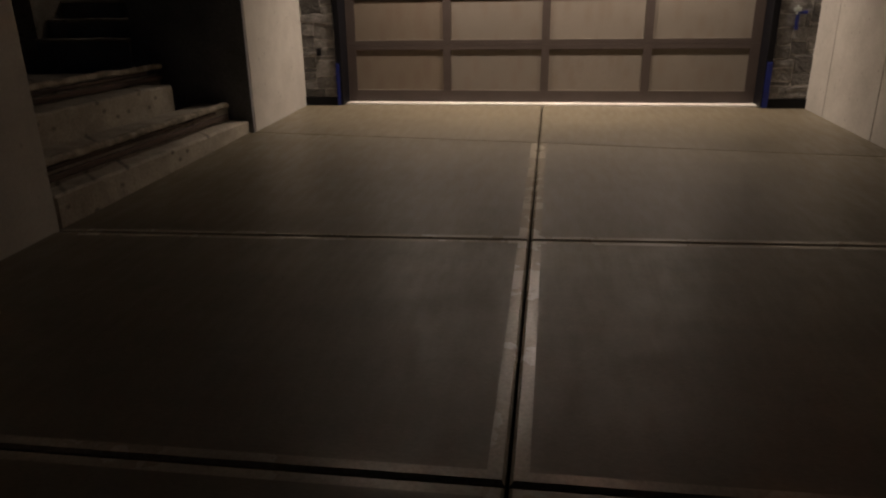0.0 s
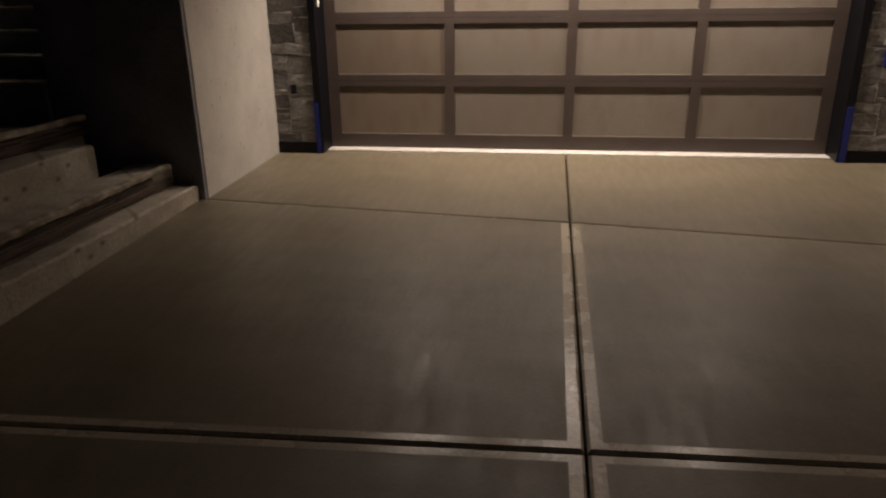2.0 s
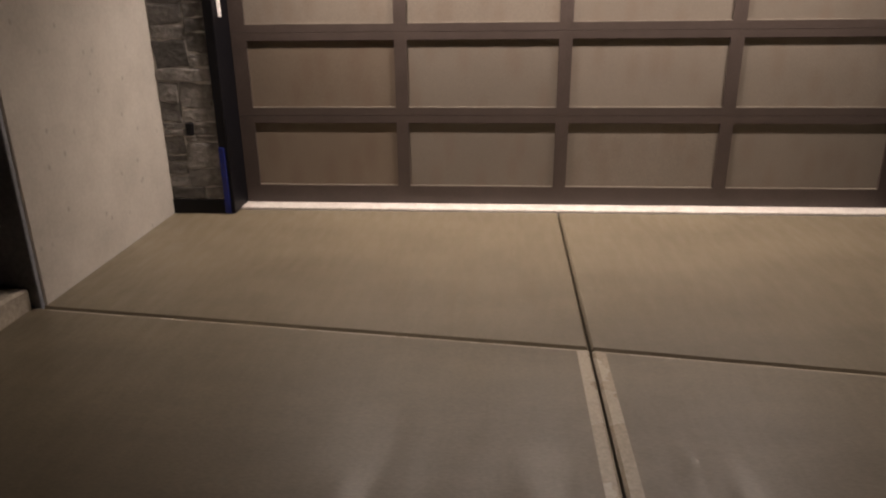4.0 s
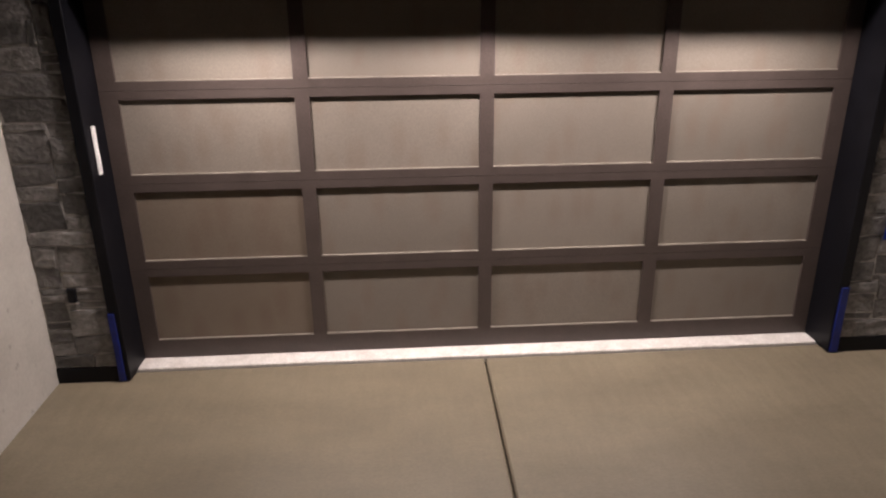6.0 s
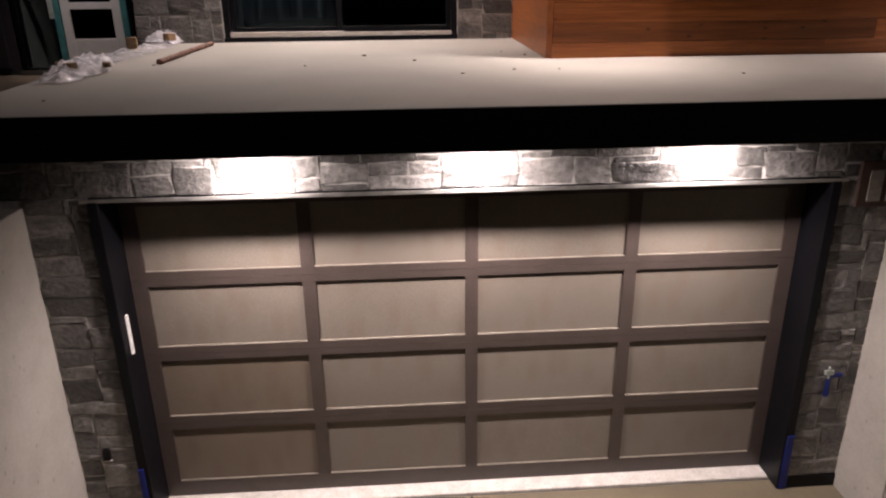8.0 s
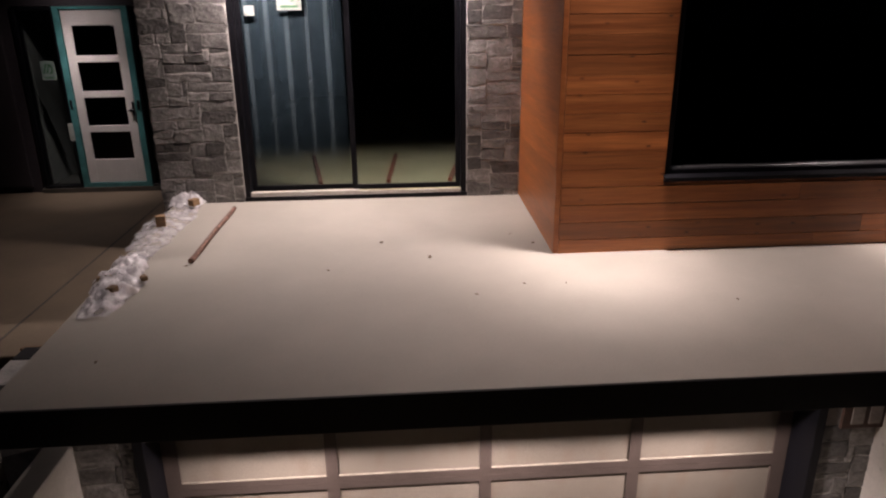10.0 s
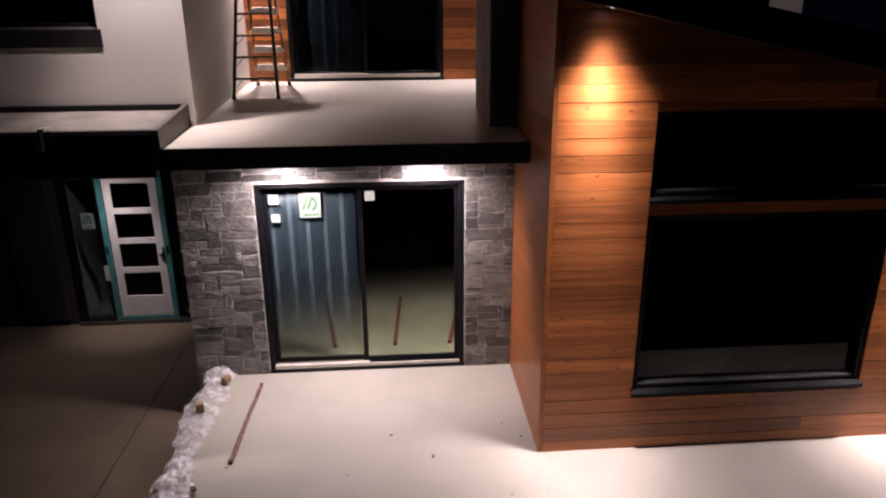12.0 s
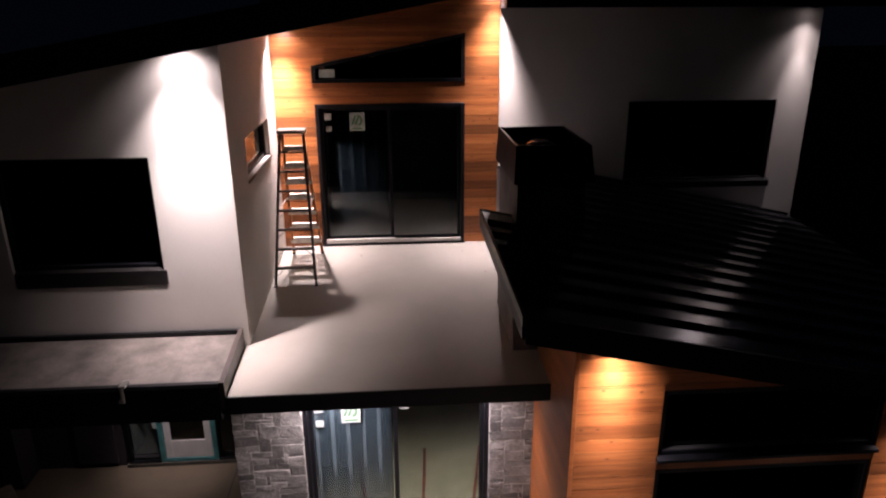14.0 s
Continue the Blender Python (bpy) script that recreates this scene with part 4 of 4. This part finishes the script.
tw = thing("window_transom", "dark sloped transom window in a black frame", "window", (-1.04, TY, 9.36), "", "structure")
outer = [(-2.29, 9.365), (0.19, 9.365), (0.19, 10.13), (-2.29, 9.64)]
inner = [(-2.23, 9.425), (0.13, 9.425), (0.13, 10.05), (-2.23, 9.59)]
bm = bmesh.new()
for yy in (TY - 0.03, TY + 0.1):
    a = [bm.verts.new((x, yy, z)) for x, z in outer]
    b = [bm.verts.new((x, yy, z)) for x, z in inner]
    for i in range(4):
        bm.faces.new((a[i], a[(i + 1) % 4], b[(i + 1) % 4], b[i]))
bm.verts.ensure_lookup_table()
for i in range(4):
    j = (i + 1) % 4
    bm.faces.new((bm.verts[i], bm.verts[j], bm.verts[8 + j], bm.verts[8 + i]))
    bm.faces.new((bm.verts[4 + i], bm.verts[4 + j], bm.verts[12 + j], bm.verts[12 + i]))
part("window_frame", bm, M_FRAME, tw)
part("pane", prism(inner, "y", TY + 0.03, TY + 0.04), M_DGLASS, tw)
sticker("square_sticker", -2.17, 9.45, 0.25, 0.13, TY + 0.028, False, "small pale label on the transom glass")
part("filler", prism([(-2.29, 9.645), (0.188, 10.135), (0.188, 10.2), (-2.29, 10.2)], "y", TY, TY + 0.2), M_CEDARSIDE, third)
solid("wall_third_inner", boxes(((-2.27, TY + 0.25, 9.31), (0.2, TY + 0.35, 10.6))), M_VOID, "black sheet standing for the unlit room behind the transom window", "wall", "", "structure")

west = solid("wall_stucco_west", holed("y", (-9.0, -2.92, 6.3, 9.05), (-5.64, -3.855, 7.29, 8.877), 3.345, 3.6), M_STUCCO,
             "white stucco upper-storey block", "wall", "", "structure")
part("gable", prism([(-9.0, 9.05), (-2.92, 9.05), (-2.92, main_roof_z(-2.92)), (-9.0, main_roof_z(-9.0))], "y", 3.345, 3.6), M_STUCCO, west)
part("side_wall", holed("x", (3.6, 6.75, 6.3, main_roof_z(-3.0)), (4.25, 6.0, 8.36, 8.92), -3.15, -2.92), M_STUCCO, west)
uw = thing("window_upper_west", "large dark window set in white stucco", "window", (-4.7, 3.4, 7.29), "", "structure")
part("window_frame", boxes(((-5.64, 3.40, 7.49), (-5.58, 3.55, 8.877)), ((-3.915, 3.40, 7.49), (-3.855, 3.55, 8.877)), ((-5.58, 3.40, 7.49), (-3.915, 3.55, 7.545)), ((-5.58, 3.40, 8.817), (-3.915, 3.55, 8.877)), bevel=0.003), M_FRAME, uw)
part("window_sill", prism([(3.338, 7.475), (3.42, 7.51), (3.42, 7.285), (3.338, 7.285)], "x", -5.62, -3.82), M_SILLDARK, uw)
part("pane", boxes(((-5.582, 3.46, 7.543), (-3.913, 3.468, 8.819))), M_DGLASS, uw)
sw = thing("window_upper_side", "narrow side window with a warm reflection", "window", (-3.0, 5.1, 8.36), "", "structure")
part("window_frame", boxes(((-3.08, 4.25, 8.36), (-2.99, 4.31, 8.92)), ((-3.08, 5.94, 8.36), (-2.99, 6.0, 8.92)), ((-3.08, 4.31, 8.36), (-2.99, 5.94, 8.42)), ((-3.08, 4.31, 8.86), (-2.99, 5.94, 8.92)), bevel=0.003), M_FRAME, sw)
part("window_sill", boxes(((-2.985, 4.23, 8.325), (-2.90, 6.02, 8.357)), bevel=0.006), M_RAIL, sw)
part("pane", boxes(((-3.04, 4.308, 8.418), (-3.032, 5.942, 8.862))), M_DGLASS, sw)
solid("wall_upper_void", boxes(((-5.7, 3.9, 7.0), (-3.2, 4.0, 9.2)), ((-3.35, 4.0, 8.2), (-3.25, 6.2, 9.2))), M_VOID, "black sheets standing for the unlit rooms behind the upper windows", "wall", "", "structure")

eastw = solid("wall_stucco_east", holed("y", (0.762, 6.13, 6.3, 10.5), (2.98, 5.56, 7.6, 9.0), TY, TY + 0.2),
              M_STUCCO, "white stucco upper wall behind the bay roof", "wall", "", "structure")
part("return_wall", boxes(((5.93, TY + 0.202, 6.3), (6.13, 12, 10.5))), M_STUCCO, eastw)
ew = thing("window_upper_east", "dark window set in white stucco above the bay roof", "window", (4.3, TY, 7.6), "", "structure")
part("window_frame", boxes(((2.98, TY + 0.03, 7.6), (3.04, TY + 0.15, 9.0)), ((5.50, TY + 0.03, 7.6), (5.56, TY + 0.15, 9.0)), ((3.04, TY + 0.03, 7.6), (5.50, TY + 0.15, 7.66)), ((3.04, TY + 0.03, 8.94), (5.50, TY + 0.15, 9.0)), bevel=0.003), M_FRAME, ew)
part("window_sill", prism([(TY - 0.06, 7.6), (TY + 0.04, 7.64), (TY + 0.04, 7.5), (TY - 0.06, 7.5)], "x", 2.94, 5.6), M_FRAME, ew)
part("pane", boxes(((3.038, TY + 0.08, 7.658), (5.502, TY + 0.088, 8.942))), M_DGLASS, ew)
solid("wall_east_void", boxes(((2.8, TY + 0.4, 7.4), (5.8, TY + 0.5, 9.2))), M_VOID, "black sheet standing for the unlit room behind the east window", "wall", "", "structure")
# Stucco wall in the chimney's grey: its shade is put into the colour.
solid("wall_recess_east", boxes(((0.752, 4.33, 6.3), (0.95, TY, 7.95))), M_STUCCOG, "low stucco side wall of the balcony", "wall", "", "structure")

# main roof: one sheet rising to the east, with a deep eave; a level soffit over the east wall
bm = boxes(((-9.2, 2.72, 0.0), (0.75, 13.0, 0.26)))
for v in bm.verts:
    v.co.z += main_roof_z(v.co.x)
solid("roof_main", bm, M_BLACK, "black sloped main roof with a deep eave", "roof", "", "structure")
bm = boxes(((-9.2, 2.69, -0.05), (0.75, 2.718, 0.27)), bevel=0.004)
for v in bm.verts:
    v.co.z += main_roof_z(v.co.x)
solid("roof_fascia", bm, M_BLACK, "black metal fascia along the main eave", "fascia", "", "structure")
solid("roof_east", boxes(((0.752, 6.05, 10.5), (7.2, 13.0, 10.75))), M_BLACK, "black level roof over the east wall", "roof", "", "structure")

# ---- loose things ----
def step_ladder():
    """An open step ladder: dark front rails with treads, orange rear rails with pale rungs, braces and top cap."""
    g = balcony_z(5.1)
    lad = thing("step_ladder", "tall open fibreglass step ladder standing on the balcony", "ladder", (-2.5, 5.5, g))
    fb = ((-2.85, 5.09, balcony_z(5.09)), (-2.24, 5.09, balcony_z(5.09)))
    ft = ((-2.69, 5.62, g + 2.27), (-2.35, 5.62, g + 2.27))
    rb = ((-2.74, 6.38, balcony_z(6.38)), (-2.26, 6.38, balcony_z(6.38)))
    rt = ((-2.67, 5.70, g + 2.25), (-2.37, 5.70, g + 2.25))
    rails = []
    for p, q, m, nm in ((fb[0], ft[0], M_LADDER, "front_rail"), (fb[1], ft[1], M_LADDER, "front_rail"), (rb[0], rt[0], M_FIBRE, "rear_rail"), (rb[1], rt[1], M_FIBRE, "rear_rail")):
        bm = bmesh.new()
        bar_between(bm, p, q, 0.035, 0.07 if nm == "front_rail" else 0.055, (0, 1, 0))
        rails.append(part(nm, bm, m, lad))
    for k in range(1, 8):
        u = k / 8.0
        a, b = Vector(fb[0]).lerp(ft[0], u), Vector(fb[1]).lerp(ft[1], u)
        bm = bmesh.new()
        box_into(bm, (a.x + 0.01, a.y - 0.04, a.z - 0.025), (b.x - 0.01, a.y + 0.045, a.z), 0.004)
        part("tread", bm, M_LADDER, lad)
        if k < 7:
            for c, s in ((a, 1), (b, -1)):
                bm = bmesh.new()
                bar_between(bm, (c.x + s * 0.01, c.y, c.z - 0.13), (c.x + s * 0.12, c.y, c.z - 0.02), 0.02, 0.006)
                part("brace", bm, M_LADDER, lad)
        a, b = Vector(rb[0]).lerp(rt[0], u), Vector(rb[1]).lerp(rt[1], u)
        bm = bmesh.new()
        box_into(bm, (a.x - 0.02, a.y - 0.03, a.z - 0.05), (b.x + 0.02, a.y + 0.035, a.z + 0.05), 0.006)
        part("rung", bm, M_RUNG, lad, "pale scuffed rung")
    part("top_cap", boxes(((-2.73, 5.55, g + 2.24), (-2.31, 5.77, g + 2.30)), bevel=0.01), M_RUNG, lad, "pale worn top cap")
    for s in (0, 1):
        bm = bmesh.new()
        bar_between(bm, Vector(fb[s]).lerp(ft[s], 0.5), Vector(rb[s]).lerp(rt[s], 0.5), 0.02, 0.006)
        part("spreader", bm, M_ALU, lad)
    for q, rail in zip((*fb, *rb), rails):
        part("foot", boxes(((q[0] - 0.025, q[1] - 0.04, q[2] - 0.005), (q[0] + 0.025, q[1] + 0.04, q[2] + 0.03)), bevel=0.006), M_FRAME, rail, "black rubber foot")


step_ladder()

# crumpled clear wrap along the deck edge, held down by wood blocks
def plastic(name, low, high):
    """Clear film: glossy, milky where it is creased."""
    m = bpy.data.materials.new(name)
    m.use_nodes = True
    t = m.node_tree
    n, link = t.nodes, t.links.new
    b = n["Principled BSDF"]
    b.inputs["Base Color"].default_value = (0.86, 0.83, 0.85, 1)
    b.inputs["Roughness"].default_value = 0.12
    b.inputs["Specular IOR Level"].default_value = 0.8
    geo, milk, span, wave, bump = [n.new("ShaderNode" + k) for k in ("NewGeometry", "TexNoise", "MapRange", "TexNoise", "Bump")]
    milk.inputs["Scale"].default_value, milk.inputs["Detail"].default_value = 11, 4
    wave.inputs["Scale"].default_value, wave.inputs["Detail"].default_value = 24, 2
    span.inputs["From Min"].default_value, span.inputs["From Max"].default_value = 0.36, 0.66
    span.inputs["To Min"].default_value, span.inputs["To Max"].default_value = low, high
    bump.inputs["Strength"].default_value, bump.inputs["Distance"].default_value = 0.3, 0.01
    link(geo.outputs["Position"], milk.inputs["Vector"])
    link(geo.outputs["Position"], wave.inputs["Vector"])
    link(milk.outputs["Fac"], span.inputs["Value"])
    link(span.outputs["Result"], b.inputs["Alpha"])
    link(wave.outputs["Fac"], bump.inputs["Height"])
    link(bump.outputs["Normal"], b.inputs["Normal"])
    return m


M_PLASTIC = plastic("crumpled_clear_wrap", 0.3, 0.95)
M_PLASTICFLAT = plastic("stretched_clear_wrap", 0.22, 0.62)

wrap = thing("plastic_wrap", "crumpled clear plastic wrap lying along the deck edge", "plastic wrap", (-2.85, 1.8, deck_z(1.8)))


def wrap_sheet(name, u0, u1, lift, seed, spread, mat=None):
    """One crumpled length of film between two stations along the deck edge, with sharp creases."""
    bm = bmesh.new()
    rows, nu, nv = [], int(120 * (u1 - u0)) + 8, 26
    for i in range(nu + 1):
        u = u0 + (u1 - u0) * i / nu
        e = min(1.0, 0.45 + 3.2 * min(u - u0, u1 - u))
        yc = 0.28 + 3.14 * u
        xc = -2.885 - 0.04 * math.sin(u * 3.1) + 0.03 * math.sin(u * 11 + seed)
        wid = spread * e * (0.42 + 0.05 * math.sin(u * 9 + 1) + 0.07 * noise.noise((u * 7, seed, 5.0)))
        rows.append([])
        for j in range(nv + 1):
            v = j / nv - 0.5
            x = xc + wid * v + 0.05 * noise.noise((u * 22, v * 3, 1.5 + seed))
            y = yc + 0.06 * noise.noise((u * 14, v * 6, 7.5 + seed))
            h = 0.13 * (0.5 - abs(noise.noise((x * 5, y * 5, seed)))) + 0.09 * (0.5 - abs(noise.noise((x * 14, y * 14, 3.2 + seed))))
            h = max(0.0, h) * max(0.08, 1 - (2 * abs(v)) ** 3) * lift * max(0.2, min(1.0, 8 * min(u - u0, u1 - u) + 0.25))
            rows[-1].append(bm.verts.new((x, y, deck_z(y) + 0.006 + h)))
    for a, b in zip(rows, rows[1:]):
        for j in range(nv):
            bm.faces.new((a[j], a[j + 1], b[j + 1], b[j])).smooth = True
    return part(name, bm, mat or M_PLASTIC, wrap)


wrap_sheet("near_crumple", 0.0, 0.40, 1.1, 0.2, 0.98)
wrap_sheet("sheet", 0.33, 0.86, 0.40, 4.7, 1.0, M_PLASTICFLAT)
wrap_sheet("far_crumple", 0.80, 1.0, 1.9, 9.1, 1.35)
wrap_sheet("inner_fold", 0.06, 0.34, 0.8, 14.3, 0.7)


def offcut(x, y, z, l, w, h, rz, rx=0):
    bm = boxes(((-w / 2, -l / 2, 0), (w / 2, l / 2, h)), bevel=0.006)
    bmesh.ops.transform(bm, matrix=pose(x, y, z, rx, 0, rz), verts=bm.verts)
    solid("wood_offcut", bm, M_FORM, "brown wood offcut weighing down the plastic wrap", "wood offcut", "wood offcuts on the wrap")


offcut(-2.95, 2.20, deck_z(2.2) + 0.03, 0.09, 0.09, 0.11, 15)
offcut(-2.78, 2.78, deck_z(2.8) + 0.05, 0.08, 0.10, 0.07, 60)
offcut(-2.985, 0.88, deck_z(0.88) + 0.04, 0.055, 0.14, 0.045, 28)
offcut(-2.83, 0.60, deck_z(0.6) + 0.06, 0.06, 0.08, 0.05, 75)
offcut(-2.68, 0.86, deck_z(0.86) + 0.04, 0.06, 0.05, 0.04, 35)

# bark stick on the deck
bm = bmesh.new()
ring = []
for i in range(31):
    u = i / 30
    c = Vector((-2.425 + 0.07 * u + 0.003 * math.sin(u * 9), 1.27 + 1.47 * u, 0))
    r = 0.023 * (1 - 0.1 * u)
    ring.append([bm.verts.new((c.x + (r + 0.008 * noise.noise((a * 2, u * 14, 0))) * math.cos(a), c.y, deck_z(c.y) + r + (r + 0.006 * noise.noise((a * 2, u * 14, 4))) * math.sin(a))) for a in np.linspace(0, 2 * math.pi, 10, False)])
for a, b in zip(ring, ring[1:]):
    for j in range(10):
        f = bm.faces.new((a[j], a[(j + 1) % 10], b[(j + 1) % 10], b[j]))
        f.smooth = True
bm.faces.new(ring[0][::-1])
bm.faces.new(ring[-1])
solid("stick", bm, M_BARK, "reddish bark-covered stick lying on the deck", "stick")

# dead leaves and crumbs on the deck and balcony
M_LEAF = material("dead_leaf", (0.20, 0.14, 0.09), 0.8, scale=30, fine=90, bump=0.2)
rng = random.Random(4)


def leaf_at(x, y, z, s):
    bm = bmesh.new()
    a = rng.uniform(0, 6.28)
    pts = [(-1.2, 0, 0), (-0.4, 0.5, 0.25), (0.5, 0.45, 0.3), (1.3, 0, 0.1), (0.5, -0.4, 0.35), (-0.4, -0.5, 0.2)]
    low = [bm.verts.new((x + s * (px * math.cos(a) - py * math.sin(a)), y + s * (px * math.sin(a) + py * math.cos(a)), z + 0.002)) for px, py, pz in pts]
    high = [bm.verts.new((v.co.x, v.co.y, z + 0.004 + s * p[2])) for v, p in zip(low, pts)]
    bm.faces.new(low[::-1])
    bm.faces.new(high)
    for i in range(6):
        bm.faces.new((low[i], low[(i + 1) % 6], high[(i + 1) % 6], high[i]))
    solid("dead_leaf", bm, M_LEAF, "small curled dead leaf on the pale floor", "leaf", "dead leaves on the deck")


for x, y, s in ((-0.348, 1.237, 0.028), (-0.78, 1.63, 0.02), (-1.22, 1.02, 0.012), (0.45, 1.75, 0.014), (0.62, 1.5, 0.016), (-0.02, 0.45, 0.014), (0.38, 0.62, 0.012), (0.72, 0.6, 0.01), (1.95, 0.2, 0.014), (-2.6, -0.35, 0.014), (-2.45, 1.22, 0.014)):
    leaf_at(x, y, deck_z(y), s)
for x, y, s in ((0.12, 6.3, 0.016), (-1.6, 6.2, 0.014), (0.4, 5.4, 0.014)):
    leaf_at(x, y, balcony_z(y), s)

# ---- pieces: ledgestone and cedar boards ----
rng = random.Random(11)


def stone_mesh(k):
    """A split stone one unit wide, deep and high: a nearly flat face with a narrow broken edge."""
    r = random.Random(100 + k)
    bm = bmesh.new()
    us, vs = (0, 0.05, 0.36, 0.66, 0.95, 1), (0, 0.07, 0.45, 0.87, 1)
    tx, tz = r.uniform(-0.12, 0.12), r.uniform(-0.12, 0.12)
    lean, tip = r.uniform(-0.09, 0.09), r.uniform(-0.12, 0.12)
    front = []
    for j, v in enumerate(vs):
        row = []
        for i, u in enumerate(us):
            edge = i in (0, 5) or j in (0, 4)
            x = u - 0.5 + r.uniform(-0.022, 0.022) + lean * (v - 0.5)
            z = v - 0.5 + r.uniform(-0.05, 0.05) + tip * (u - 0.5)
            y = -r.uniform(0.8, 0.99) if edge else -r.uniform(0.93, 1.06)
            row.append(bm.verts.new((x, y + tx * (u - 0.5) + tz * (v - 0.5), z)))
        front.append(row)
    for j in range(4):
        for i in range(5):
            bm.faces.new((front[j][i], front[j][i + 1], front[j + 1][i + 1], front[j + 1][i]))
    loop = front[0][:] + [front[j][5] for j in range(1, 5)] + [front[4][i] for i in range(4, -1, -1)] + [front[j][0] for j in range(3, 0, -1)]
    back = [bm.verts.new((v.co.x, 0.0, v.co.z)) for v in loop]
    for i in range(len(loop)):
        j = (i + 1) % len(loop)
        bm.faces.new((loop[i], back[i], back[j], loop[j]))
    return mesh_of("stone", bm, M_STONE)


STONES = [stone_mesh(k) for k in range(24)]


def stone_field(parent, x0, x1, z0, z1, y, depth=0.027):
    """Random ashlar: rectangles of many sizes packed on a fine grid."""
    nx, nz = max(2, round((x1 - x0) / 0.052)), max(2, round((z1 - z0) / 0.048))
    dx, dz = (x1 - x0) / nx, (z1 - z0) / nz
    used = np.zeros((nx, nz), bool)
    for j in range(nz):
        for i in range(nx):
            if used[i, j]:
                continue
            w, h = rng.choice(((7, 3), (6, 3), (6, 2), (9, 3), (4, 2), (8, 3), (5, 4), (5, 2), (7, 4), (4, 1), (6, 1), (3, 3), (3, 2), (5, 3), (9, 2)))
            w, h = min(w, nx - i), min(h, nz - j)
            while w > 1 and used[i:i + w, j].any():
                w -= 1
            if nx - i - w == 1:
                w += 0 if used[nx - 1, j] else 1
            if nz - j - h == 1:
                h += 1
            used[i:i + w, j:j + h] = True
            m = Matrix.Translation((x0 + (i + w / 2) * dx, y, z0 + (j + h / 2) * dz)) @ Matrix.Diagonal((w * dx - 0.009, depth * rng.uniform(0.88, 1.25), h * dz - 0.009, 1))
            if rng.random() < 0.5:
                m = m @ Matrix.Diagonal((-1, 1, 1, 1))
            piece("stone", rng.choice(STONES), parent, m)


stone_field(garage, -2.912, -2.51, 0.10, 2.56, -0.233)
stone_field(garage, 2.51, 2.95, 0.10, 2.36, -0.233)
stone_field(garage, -3.3, 3.4, 2.565, 2.93, -0.233)
stone_field(second, -3.18, X0 - 0.005, 3.18, SZ1 + 0.02, 3.032)
stone_field(second, X1 + 0.005, 0.745, 3.30, SZ1 + 0.02, 3.032)
stone_field(second, -3.18, 0.745, SZ1 + 0.03, 6.13, 3.032)


def plank_mesh(mat, along, e=0.03, lip=0.012):
    """A board one unit long and high with eased edges, 20 mm thick; along x (front) or y (side)."""
    bm = bmesh.new()
    prof = [(0.0, -0.5), (-lip, -0.5), (-0.02, -0.5 + e), (-0.02, 0.499), (0.0, 0.499)]
    ends = []
    for u in (-0.5, 0.5):
        ends.append([bm.verts.new((u, d, z) if along == "x" else (d, u, z)) for d, z in prof])
    for i in range(len(prof)):
        j = (i + 1) % len(prof)
        bm.faces.new((ends[0][i], ends[0][j], ends[1][j], ends[1][i]))
    bm.faces.new(ends[0])
    bm.faces.new(ends[1][::-1])
    return mesh_of("board", bm, mat)


BOARDS_X = [plank_mesh(M_CEDAR, "x", 0.05, 0.008), plank_mesh(M_CEDAR, "x", 0.05, 0.014), plank_mesh(M_CEDAR, "x", 0.02, 0.015), plank_mesh(M_CEDAR, "x", 0.015, 0.0175), plank_mesh(M_CEDAR, "x", 0.03, 0.016)]
BOARD_Y = plank_mesh(M_CEDARSIDE, "y", 0.006, 0.0185)


def board_x(parent, x0, x1, y, z, h):
    if x1 - x0 > 0.03:
        piece("board", rng.choice(BOARDS_X), parent, Matrix.Translation(((x0 + x1) / 2, y, z + h / 2)) @ Matrix.Diagonal((x1 - x0 - 0.002, 1, h, 1)))


H = 0.158
z = 3.222
while z < 7.75:
    end = min(BX1, 0.05 + (8.08 + 0.03 * (BY - 0.35) - 0.215 - z) / 0.215)
    holes = [(a, b) for a, b, za, zb in W if za < z + H - 0.03 and zb > z + 0.03]
    x = BX0 + 0.045
    if holes:
        board_x(bay, x, holes[0][0], BY, z, H)
        board_x(bay, holes[0][1], end, BY, z, H)
    else:
        cut = rng.uniform(1.6, 3.6)
        if end - x > 3.0:
            board_x(bay, x, x + cut, BY, z, H)
            board_x(bay, x + cut, end, BY, z, H)
        else:
            board_x(bay, x, end, BY, z, H)
    piece("board", BOARD_Y, bay, Matrix.Translation((BX0 + 0.02, (BY + (3.03 if z < 6.1 else 2.95)) / 2 + 0.01, z + H / 2)) @ Matrix.Diagonal((1, (3.03 if z < 6.1 else 2.95) - BY - 0.02, H, 1)))
    z += H
part("corner_board", boxes(((BX0 - 0.004, BY - 0.026, 3.265), (BX0 + 0.042, BY + 0.03, 7.72)), bevel=0.003), M_CEDARSIDE, bay)

z = 6.60
while z < 10.75:
    spans_ = [(-2.915, 0.762)]
    if z + H * 0.6 < 9.03:
        spans_ = [(-2.915, -2.268), (0.188, 0.762)]
    elif 9.33 < z + H * 0.5 < 10.15:
        edge_x = -2.29 + max(0.0, (z + H * 0.5 - 9.64)) / 0.49 * 2.48
        spans_ = [(-2.915, max(-2.29, edge_x) if z > 9.6 else -2.29), (0.19, 0.762)]
    for a, b in spans_:
        board_x(third, a, b, TY, z, H)
    z += H
